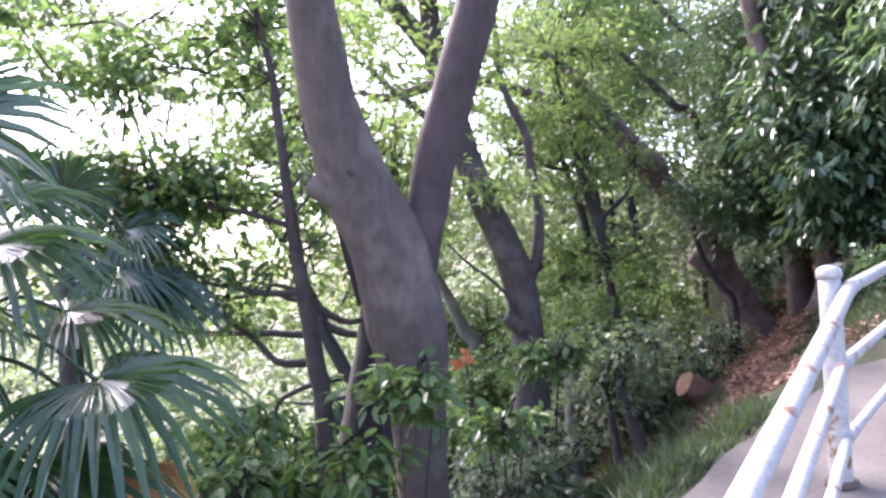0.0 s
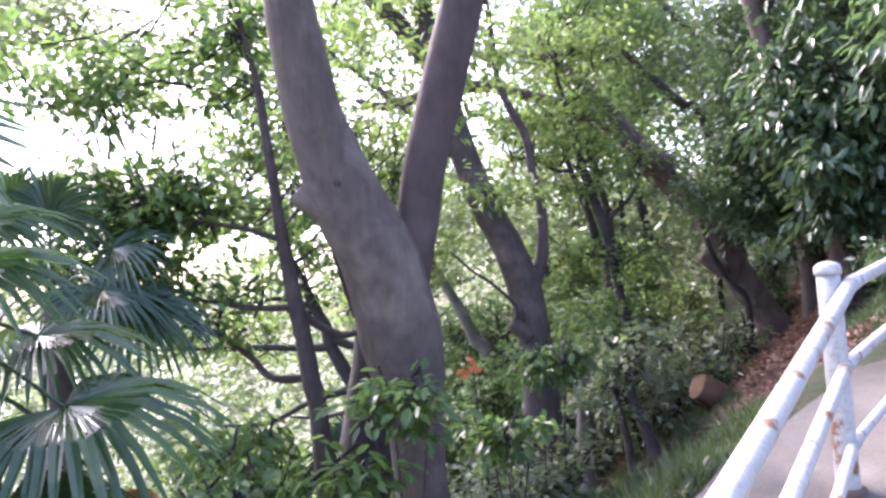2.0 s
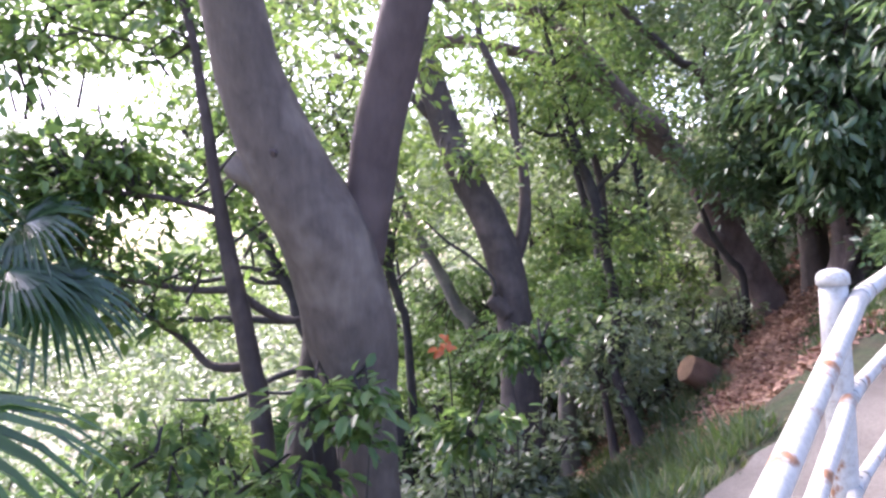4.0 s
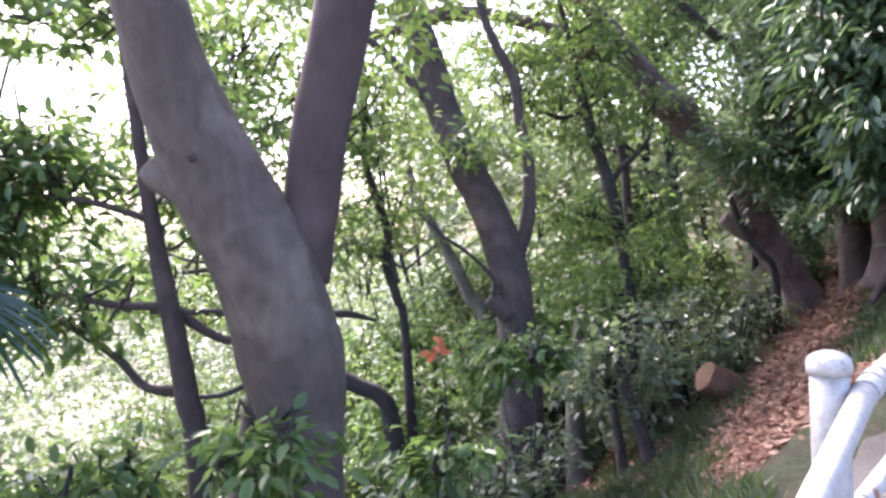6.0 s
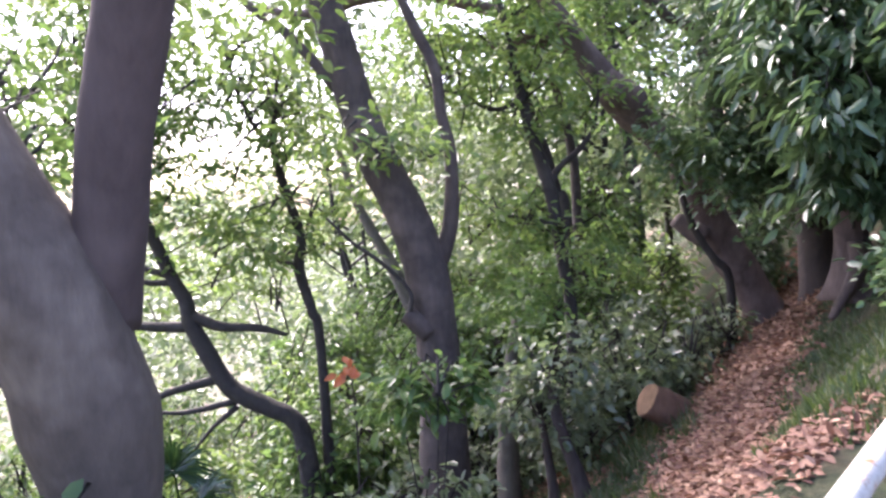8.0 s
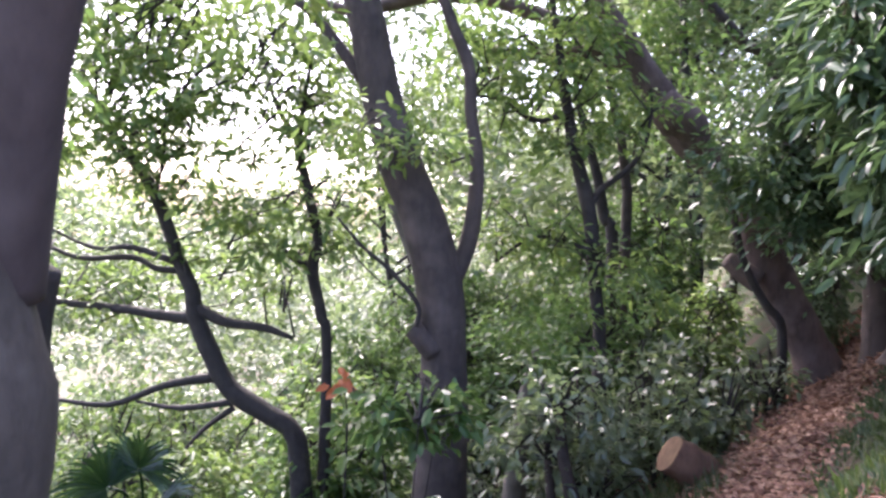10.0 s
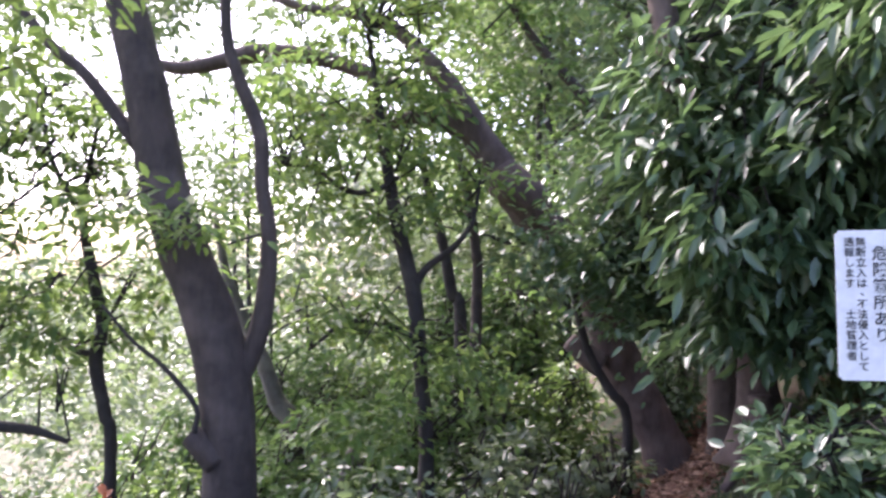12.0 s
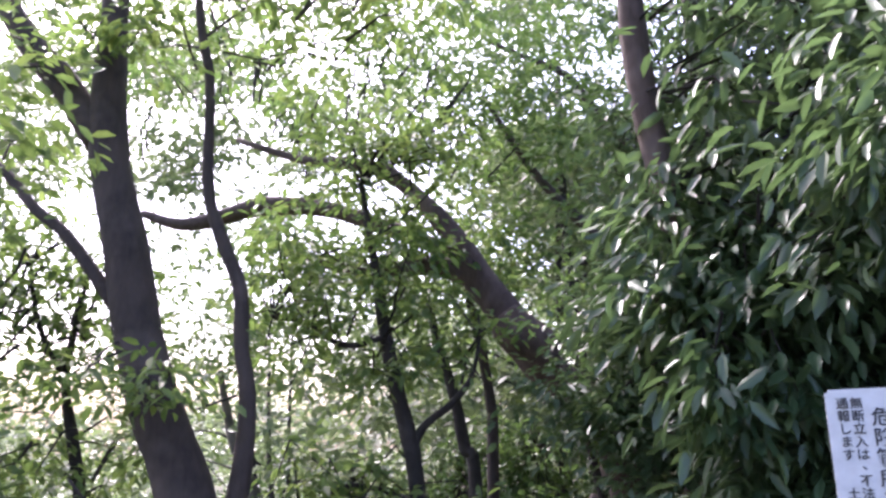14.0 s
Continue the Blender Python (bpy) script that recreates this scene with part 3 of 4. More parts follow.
K_B4 = [(-1.16, 9.0, 0.41, 0.045),
     (-1.63, 9.0, 0.3, 0.034),
     (-2.12, 9.0, 0.1, 0.026),
     (-2.72, 9.0, 0.12, 0.014)]
K_B5 = [(-0.95, 9.0, 0.22, 0.034),
     (-1.48, 9.0, 0.12, 0.024),
     (-1.87, 9.0, 0.15, 0.012)]
K_B6 = [(-1.5, 9.0, 1.34, 0.034),
     (-1.89, 8.9, 1.47, 0.026),
     (-2.24, 8.9, 1.45, 0.018),
     (-2.7, 8.9, 1.62, 0.01)]
K_B7 = [(-1.0, 9.0, 0.16, 0.03),
     (-1.23, 9.0, -0.02, 0.022),
     (-1.41, 9.0, -0.22, 0.012)]
K_B1 = [(-1.36, 9.0, 0.89, 0.056),
     (-1.68, 9.0, 0.9, 0.047),
     (-1.98, 9.0, 0.93, 0.042),
     (-2.58, 9.0, 0.96, 0.029),
     (-3.2, 9.0, 1.01, 0.019)]
K_B2 = [(-1.34, 9.0, 0.98, 0.056),
     (-1.09, 9.0, 0.88, 0.046),
     (-0.75, 9.0, 0.85, 0.037),
     (-0.51, 9.0, 0.78, 0.018)]
K_B3 = [(-1.52, 9.0, 1.29, 0.037),
     (-1.74, 9.0, 1.3, 0.028),
     (-1.94, 9.0, 1.38, 0.028),
     (-2.4, 9.0, 1.35, 0.024),
     (-2.7, 9.0, 1.43, 0.019)]
K2 = [(-0.22, 9.1, -1.72, 0.053),
     (-0.24, 9.1, 0.6, 0.042),
     (-0.3, 9.1, 0.97, 0.046),
     (-0.39, 9.1, 1.34, 0.051),
     (-0.36, 9.1, 1.62, 0.046),
     (-0.45, 9.1, 1.98, 0.042),
     (-0.55, 9.1, 2.39, 0.032),
     (-0.52, 9.1, 2.76, 0.023),
     (-0.47, 9.1, 3.12, 0.014)]
K2_B = [(-0.42, 9.1, 1.4, 0.028),
     (-0.55, 9.1, 1.42, 0.023),
     (-0.72, 9.1, 1.55, 0.019),
     (-0.96, 9.1, 1.48, 0.014)]
K2_B2 = [(-0.55, 9.1, 2.39, 0.023),
     (-0.73, 9.1, 2.66, 0.023),
     (-0.84, 9.1, 2.93, 0.018),
     (-0.91, 9.1, 3.25, 0.014)]
L = [(0.65, 12.0, -1.91, 0.136),
     (0.55, 12.0, 0.19, 0.109),
     (0.31, 12.0, 0.66, 0.097),
     (0.14, 12.0, 1.08, 0.085),
     (-0.1, 12.0, 1.55, 0.067),
     (-0.31, 12.0, 2.03, 0.049),
     (-0.47, 12.0, 2.64, 0.031)]
N = [(1.4, 9.0, -1.15, 0.13),
     (1.38, 9.0, -0.7, 0.1),
     (1.39, 9.0, -0.2, 0.092),
     (1.42, 9.0, 0.2, 0.08),
     (1.44, 9.0, 0.45, 0.06),
     (1.5, 9.15, 0.8, 0.03)]
SLIM = [(1.92, 8.0, -0.46, 0.064),
     (1.87, 8.0, -0.2, 0.051),
     (1.79, 8.0, 0.03, 0.051),
     (1.73, 8.0, 0.26, 0.046),
     (1.69, 8.0, 0.54, 0.034)]
SLIM2 = [(1.72, 8.2, -0.62, 0.044),
     (1.69, 8.2, -0.29, 0.035),
     (1.66, 8.2, -0.06, 0.035),
     (1.63, 8.2, 0.18, 0.029)]


# ---------- trees ----------
def tree(label, trunk, material, branches=(), category="tree", sides=16, flare=0.25, group="", name="tree", rough=0.06):
    x, y = trunk[0][0], trunk[0][1]
    t = thing(name, (x, y, trunk[0][2]), label, category, group)
    limb("trunk", trunk, material, t, sides, rough, flare)
    for b in branches:
        limb("branch", b, material, t, 12 if b[0][3] > 0.06 else 7, rough)
    return t


def open_sight(c):
    """Room for the walker, and a clear line to the sign board."""
    near = (c[:, 1] < 4.2) & (c[:, 0] > -0.8) & (c[:, 2] < 4.2)
    board = (c[:, 0] > 2.4) & (c[:, 0] < 4.0) & (c[:, 1] < 6.0) & (c[:, 2] < 2.5)
    trail = np.abs(c[:, 0] - trail_x(c[:, 1])) < 0.55
    trail &= (c[:, 1] > 5.2) & (c[:, 1] < 9.5) & (c[:, 2] < ground_z(c[:, 0], c[:, 1]) + 1.3)
    return ~(near | board | trail)


def trail_x(y):
    return np.interp(y, [4.5, 6.0, 7.2, 8.2, 8.8, 10.0, 11.3, 14], [1.9, 2.2, 2.68, 3.1, 3.5, 4.05, 4.7, 6.0])


main = tree("large forked tree with smooth grey-brown bark and a thick leaning limb", MAIN, BARK_GREY, [], sides=28, flare=0.05, rough=0.035)
# Reddish limb: the shade on it is put into its darker bark colour.
limb("branch", MAIN_R, BARK_RED, main, 22, 0.04, label="reddish-brown upright limb, its bark darkened for shade")
limb("stub", KNOB, BARK_GREY, main, 12, 0.08, label="healed stub of a cut branch")
for kx, ky, kz, kr in ((-0.57, 4.49, 2.1, 0.034), (-0.5, 4.53, 1.96, 0.02), (-0.3, 4.6, 1.5, 0.016), (-0.68, 4.46, 2.62, 0.02)):
    limb("knot", [(kx, ky + 0.05, kz, kr * 1.5), (kx, ky, kz, kr), (kx - 0.004, ky - 0.012, kz - 0.004, kr * 0.5)], BARK_RED, main, 10, 0.15, label="small dark bark knot")
crown("crown", main, [(-1.5, 6.5, 6.2, 2.6, 2.0, 1.6, 80), (1.2, 6.5, 6.6, 2.4, 2.0, 1.6, 45), (-0.3, 6.3, 3.6, 1.0, 0.6, 0.6, 26), (0.15, 6.6, 3.2, 0.5, 0.5, 0.5, 12)], LEAF_LIGHT, 34, 0.34, (0.1, 0.045), twigs=BARK_DARK, anchors=spline(MAIN)[30:].tolist() + spline(MAIN_R)[20:].tolist(), keep=open_sight)
back_tree = tree("dark trunk leaning behind the big forked tree", MAIN_BACK, BARK_DARK, [H_B4], sides=18, flare=0.2)
crown("crown", back_tree, [(-0.9, 5.7, 2.6, 0.5, 0.4, 0.6, 22)], LEAF_MID, 22, 0.2, (0.08, 0.04), twigs=BARK_DARK, anchors=H_B4)

fork = tree("tall tree with a forked grey-brown trunk and a sawn stub", C, BARK_BROWN, [C_R, C_L, C_L2], sides=22, flare=0.2, rough=0.05)
limb("stub", C_STUB, BARK_BROWN, fork, 12, 0.1, label="short sawn stub with a dark end", cap=BARK_DARK)
limb("branch", C_TWIG, BARK_DARK, fork, 6)
c_all = spline(C)[24:].tolist() + spline(C_R).tolist() + spline(C_L).tolist() + spline(C_L2).tolist()
crown("crown", fork, [(0.1, 8.5, 5.8, 2.4, 1.8, 1.0, 70), (-0.9, 8.4, 4.3, 1.1, 0.8, 0.5, 18), (-2.6, 8.8, 3.7, 1.6, 0.8, 0.8, 44), (-1.3, 8.6, 3.0, 0.9, 0.5, 0.6, 18), (-2.5, 8.6, 2.5, 1.5, 0.6, 0.9, 44), (-1.0, 8.8, 2.2, 0.9, 0.5, 0.6, 16), (0.55, 7.8, 2.3, 0.4, 0.3, 0.15, 8), (0.05, 7.8, 4.4, 0.6, 0.4, 0.25, 9), (1.5, 8.2, 4.9, 0.9, 0.8, 0.5, 26)], LEAF_LIGHT, 40, 0.3, (0.1, 0.045), flat=0.25, twigs=BARK_DARK, anchors=c_all)

lean = tree("old leaning tree with reddish-brown bark and broken limbs", D, BARK_WARM, [D_L, D_FAR], sides=22, flare=0.02, rough=0.09)
limb("stub", D_STUB, BARK_WARM, lean, 12, 0.12, label="broken stub")
limb("burr", D_BLOCK, BARK_WARM, lean, 14, 0.1, label="swollen reddish burr on the leaning trunk")
limb("branch", D_SIDE, BARK_DARK, lean, 7)
d_all = spline(D)[40:].tolist() + spline(D_L).tolist() + spline(D_FAR).tolist()
crown("crown", lean, [(0.8, 10.9, 5.4, 2.2, 1.2, 0.7, 60), (2.8, 11.6, 5.3, 1.5, 0.9, 0.7, 50), (2.2, 10.8, 6.0, 1.3, 0.7, 0.7, 36), (1.2, 10.1, 3.5, 1.0, 0.5, 0.4, 30), (3.25, 9.6, 2.25, 0.28, 0.3, 0.28, 12)], LEAF_MID, 36, 0.3, (0.1, 0.045), twigs=BARK_DARK, anchors=d_all)

slim = tree("slender dark tree with a knee-shaped fork among shrubs", E, BARK_DARK, [E_B1, E_B2, E_B3], sides=12)
crown("crown", slim, [(1.3, 9.3, 3.0, 0.8, 0.7, 0.7, 44), (2.0, 9.5, 2.8, 0.45, 0.4, 0.5, 14), (1.5, 9.4, 4.1, 0.8, 0.8, 0.6, 36), (1.3, 9.2, 1.7, 0.5, 0.4, 0.25, 18), (2.3, 9.1, 1.4, 0.4, 0.4, 0.25, 10)], LEAF_LIGHT, 34, 0.25, (0.095, 0.045), twigs=BARK_DARK, anchors=E_B1 + E_B2 + E_B3 + E[3:])
far_slim = tree("slender dark tree deeper in the wood", E2, BARK_DARK, sides=10)
crown("crown", far_slim, [(1.9, 11.6, 3.6, 0.8, 0.7, 0.9, 50)], LEAF_LIGHT, 30, 0.3, (0.11, 0.05), simple=True)
far_slim_b = tree("slender brown tree deeper in the wood", E3, BARK_BROWN, sides=10)
crown("crown", far_slim_b, [(2.5, 11.9, 3.9, 0.8, 0.7, 0.9, 40)], LEAF_MID, 30, 0.3, (0.11, 0.05), simple=True)
upright = tree("straight grey-brown trunk rising out of the bank", F, BARK_BROWN, sides=18, flare=0.08)
crown("crown", upright, [(4.5, 9.2, 3.2, 0.75, 0.5, 0.9, 90), (3.45, 9.0, 2.15, 0.4, 0.35, 0.4, 46), (3.3, 9.3, 2.75, 0.35, 0.3, 0.3, 26), (3.6, 9.1, 3.3, 0.5, 0.4, 0.5, 50), (3.55, 9.2, 4.1, 0.55, 0.4, 0.5, 44), (4.1, 9.0, 2.3, 0.4, 0.35, 0.4, 40), (4.2, 9.2, 1.85, 0.4, 0.3, 0.25, 30), (2.95, 9.2, 2.3, 0.25, 0.25, 0.25, 12), (5.0, 9.8, 4.8, 1.1, 0.8, 0.7, 50), (4.1, 9.6, 5.4, 0.9, 0.6, 0.8, 60)], LEAF_DARK, 40, 0.26, (0.09, 0.04), twigs=BARK_DARK, anchors=F[2:])
rooted = tree("small broadleaf tree with exposed roots on the bank", G, BARK_WARM, [G_ROOT], sides=16, flare=0.5)
# The last two blobs are added out of view, to shade leaves and sign below.
crown("crown", rooted, [(4.5, 7.9, 2.75, 0.9, 0.7, 0.75, 120), (4.9, 7.0, 3.2, 1.1, 0.8, 0.9, 130), (4.5, 6.6, 3.5, 0.7, 0.5, 0.6, 50), (3.75, 7.7, 2.4, 0.4, 0.5, 0.55, 45), (4.15, 8.0, 1.95, 0.45, 0.35, 0.28, 40), (3.5, 8.0, 3.1, 0.4, 0.4, 0.5, 30), (5.4, 7.4, 2.2, 0.9, 0.7, 0.7, 80), (5.3, 7.8, 4.3, 1.0, 0.8, 1.0, 110), (6.2, 8.2, 3.2, 0.9, 0.9, 1.6, 120), (5.7, 6.6, 4.5, 1.1, 1.0, 1.3, 140), (4.9, 6.3, 4.2, 0.6, 0.5, 0.6, 45), (5.0, 8.6, 5.6, 1.1, 0.8, 0.8, 90), (4.3, 8.0, 4.1, 0.9, 0.7, 0.7, 50), (4.8, 6.3, 6.0, 1.6, 1.7, 0.6, 150), (4.6, 4.6, 5.2, 1.2, 1.0, 0.5, 60)], LEAF_DARK, 28, 0.24, (0.15, 0.055), droop=0.75, twigs=BARK_DARK, anchors=G[2:], keep=open_sight)
slant = tree("slanting trunk half hidden by leaves", J2, BARK_BROWN, [J3], sides=14)
crown("crown", slant, [(3.0, 12.4, 3.4, 0.9, 0.6, 0.8, 34), (2.6, 12.2, 5.3, 1.0, 0.8, 0.6, 34), (4.7, 12.2, 4.2, 1.0, 0.6, 1.2, 55), (3.4, 12.0, 6.8, 1.6, 0.9, 0.7, 40), (5.8, 10.8, 4.0, 1.2, 0.9, 1.4, 80)], LEAF_MID, 34, 0.3, (0.11, 0.05), simple=True)

thin = tree("thin dark tree with many crooked side branches", H, BARK_BROWN, [H_B1, H_B2, H_B3, H_B5], sides=12)
crown("crown", thin, [(-1.9, 5.3, 2.15, 0.8, 0.4, 0.35, 60), (-1.7, 5.3, 1.55, 0.7, 0.4, 0.4, 30), (-1.75, 5.2, 2.95, 0.75, 0.4, 0.35, 38), (-2.5, 5.5, 1.95, 0.7, 0.5, 0.6, 70), (-1.2, 5.5, 3.3, 0.6, 0.5, 0.4, 20), (-1.0, 5.6, 1.9, 0.4, 0.3, 0.5, 14), (-2.6, 5.2, 3.2, 0.7, 0.5, 0.4, 26)], LEAF_MID, 26, 0.17, (0.095, 0.046), twigs=BARK_DARK, anchors=H[4:] + H_B1 + H_B2 + H_B3 + H_B5)
crooked = tree("crooked black-barked tree with bare spreading limbs", K, BARK_DARK, [K_B1, K_B2, K_B3, K_B4, K_B5, K_B6, K_B7], sides=12)
k_all = spline(K)[16:].tolist() + K_B1 + K_B2 + K_B3
crown("crown", crooked, [(-2.0, 9.0, 2.4, 1.0, 0.8, 0.8, 60), (-2.5, 9.4, 1.1, 0.9, 0.5, 0.4, 26), (-1.0, 9.2, 1.5, 0.6, 0.5, 0.5, 18), (-2.0, 9.3, 3.5, 1.2, 0.9, 0.6, 46)], LEAF_LIGHT, 34, 0.24, (0.1, 0.045), flat=0.22, twigs=BARK_DARK, anchors=k_all)
crook_b = tree("thin crooked dark sapling with bare twigs", K2, BARK_DARK, [K2_B, K2_B2], sides=10)
crown("crown", crook_b, [(-0.6, 9.1, 3.0, 0.7, 0.6, 0.6, 34), (-0.3, 9.2, 1.9, 0.6, 0.5, 0.6, 22)], LEAF_LIGHT, 30, 0.24, (0.1, 0.045), flat=0.25, twigs=BARK_DARK, anchors=K2[3:] + K2_B + K2_B2)
pale = tree("pale leaning trunk beyond the forked tree", L, BARK_PALE, sides=12)
crown("crown", pale, [(-0.6, 12.0, 3.2, 1.0, 0.8, 0.8, 50)], LEAF_LIGHT, 34, 0.3, (0.11, 0.05), simple=True)
pale_b = tree("pale slender trunk standing among glossy shrubs", N, BARK_PALE, sides=12)
crown("crown", pale_b, [(1.5, 9.0, 0.95, 0.4, 0.4, 0.35, 20)], LEAF_MID, 26, 0.2, (0.09, 0.04))


# ---------- shrubs ----------
def shrub(x, y, r, high, label, material, leaf=(0.085, 0.042), dense=1.0, stems=None, group="shrubs under the trees", per=24):
    z = float(ground_z(x, y))
    s = thing("shrub", (x, y, z), label, "shrub", group)
    rnd = random.Random(int(x * 131 + y * 977))
    tips = []
    for k in range(stems or 6):
        a = rnd.uniform(0, 6.28)
        q = rnd.uniform(0.3, 0.8) * r
        top = (x + q * math.cos(a), y + q * math.sin(a), z + high * rnd.uniform(0.6, 0.95), 0.005)
        mid = (x + 0.4 * q * math.cos(a), y + 0.4 * q * math.sin(a), z + high * 0.4, 0.011)
        limb("stem", [(x + 0.05 * math.cos(a), y + 0.05 * math.sin(a), z - 0.08, 0.012), mid, top], BARK_DARK, s, 6)
        tips += [mid, top]
    n = int(70 * dense * r * max(high, 0.6) / 0.5)
    crown("foliage", s, [(x, y, z + high * 0.62, r, r, high * 0.42, n), (x, y, z + high * 0.3, r * 0.9, r * 0.9, high * 0.3, n // 3)], material, per, 0.15, leaf, droop=0.25, flat=0.5, twigs=BARK_DARK, anchors=tips, keep=open_sight)


for x, y, r, high in ((0.35, 6.5, 0.62, 1.05), (0.85, 7.1, 0.42, 0.9), (0.2, 7.4, 0.6, 1.0), (-0.5, 7.0, 0.6, 0.9), (2.0, 8.8, 0.38, 0.75), (2.55, 9.15, 0.5, 0.9), (3.05, 9.4, 0.4, 0.75), (2.0, 9.5, 0.6, 1.1), (1.2, 9.6, 0.6, 1.1), (2.7, 10.2, 0.6, 1.2), (0.4, 9.7, 0.7, 1.1), (3.5, 9.9, 0.35, 0.6)):
    shrub(x, y, r, high, "glossy evergreen shrub with small leathery grey-green leaves", LEAF_SHRUB, (0.095, 0.048), 0.5, per=22)
for x, y, r, high in ((-1.1, 5.6, 0.5, 1.45), (-1.75, 6.0, 0.6, 1.7), (-2.6, 6.6, 0.8, 2.1), (-1.5, 7.6, 0.8, 1.4), (-3.6, 7.6, 0.9, 2.6), (-0.3, 9.6, 0.7, 1.9), (0.9, 11.0, 0.9, 2.2), (2.2, 11.2, 0.8, 2.2), (-2.6, 10.2, 0.9, 2.2), (-1.0, 12.8, 1.1, 3.0), (0.3, 13.2, 1.1, 3.4), (-3.4, 13.0, 1.2, 3.2), (-5.0, 11.0, 1.1, 2.8), (2.6, 13.4, 1.1, 3.2)):
    shrub(x, y, r, high, "green understorey bush with soft leaves", LEAF_MID, (0.1, 0.048), 0.75)
for x, y, r, high in ((-1.9, 9.4, 0.9, 2.2), (-3.4, 8.8, 1.0, 2.8), (-0.8, 11.4, 1.1, 2.4), (-3.2, 11.5, 1.2, 3.2), (1.6, 12.6, 1.0, 2.6), (3.2, 11.6, 0.6, 1.6)):
    shrub(x, y, r, high, "light green understorey bush with soft leaves", LEAF_LIGHT, (0.1, 0.048), 0.6)
for x, y, r, high in ((5.3, 10.6, 0.6, 1.3), (6.0, 11.2, 0.8, 1.6), (5.3, 12.2, 0.8, 1.8), (6.4, 9.4, 0.8, 1.6), (4.25, 11.0, 0.35, 1.2)):
    shrub(x, y, r, high, "dark evergreen bush higher up the bank", LEAF_DARK, (0.09, 0.042), 0.8, group="bushes on the bank")
# fresh sprays in front of the forked trunk
def sapling(x, y, top, r, n):
    z = float(ground_z(x, y))
    s = thing("sapling", (x, y, z), "leafy green sapling growing in front of the trunk", "sapling", "saplings by the forked tree")
    tips = []
    for k in range(3):
        a = k * 2.1 + x
        tip = (x + r * 0.6 * math.cos(a), y + r * 0.6 * math.sin(a), top, 0.003)
        mid = (x + r * 0.25 * math.cos(a), y + r * 0.25 * math.sin(a), (z + top) / 2, 0.006)
        limb("stem", [(x, y, z - 0.08, 0.009), mid, tip], BARK_DARK, s, 6)
        tips += [mid, tip]
    crown("foliage", s, [(x, y, top - 0.02, r, r * 0.8, 0.16, n)], LEAF_MID, 22, 0.13, (0.1, 0.05), droop=0.5, flat=0.5, twigs=BARK_DARK, anchors=tips)


for x, y, top, r, n in ((-0.3, 4.3, 0.86, 0.3, 15), (-0.62, 4.2, 0.5, 0.3, 12), (-1.0, 4.5, 0.35, 0.34, 14), (-1.35, 4.8, 0.6, 0.4, 18), (-1.05, 4.35, 0.1, 0.35, 16), (0.35, 5.6, 0.4, 0.3, 16), (0.85, 6.9, 0.75, 0.35, 26), (-1.25, 4.3, 0.35, 0.4, 26)):
    sapling(x, y, top, r, n)
# the green bank beside the sign
for x, y, r, high in ((3.75, 6.35, 0.35, 0.28), (4.3, 6.1, 0.45, 0.35), (4.5, 6.9, 0.45, 0.4), (4.0, 7.2, 0.3, 0.22), (4.9, 5.6, 0.6, 0.7), (4.9, 8.2, 0.5, 0.7), (4.5, 7.5, 0.4, 0.6), (5.1, 7.2, 0.6, 0.9), (4.2, 5.3, 0.4, 0.45), (5.4, 8.6, 0.6, 1.1), (5.3, 9.2, 0.7, 1.0), (5.6, 6.6, 0.8, 1.0)):
    shrub(x, y, r, high, "low dark green bush on the bank", LEAF_DARK, (0.08, 0.04), 0.9, group="bushes on the bank")
for sp, lab in ((SLIM, "thin shrub stem beside the leafy trail"), (SLIM2, "thinner shrub stem beside the leafy trail")):
    st = tree(lab, sp, BARK_BROWN, sides=8, category="sapling", name="sapling")
    a = sp[-1]
    crown("foliage", st, [(a[0], a[1], a[2] + 0.1, 0.5, 0.4, 0.3, 26)], LEAF_SHRUB, 24, 0.15, (0.085, 0.042), twigs=BARK_DARK, anchors=[a])


# ---------- sawn stump ----------
def build_stump():
    x, y = 2.62, 8.4
    z = float(ground_z(x, y))
    s = thing("tree_stump", (x, y, z), "reddish-brown sawn tree stump leaning by the trail", "stump")
    limb("log", [(x + 0.26, y + 0.14, z - 0.1, 0.17), (x + 0.14, y + 0.08, z + 0.08, 0.155), (x, y + 0.03, z + 0.2, 0.14), (x - 0.13, y, z + 0.29, 0.13)], STUMP_WOOD, s, 20, 0.13, 0.25, cap=CUT_WOOD)
    limb("root", [(x + 0.1, y - 0.1, z + 0.06, 0.06), (x + 0.16, y - 0.3, z + 0.0, 0.045), (x + 0.3, y - 0.45, z - 0.04, 0.025)], STUMP_WOOD, s, 8, 0.1)


build_stump()


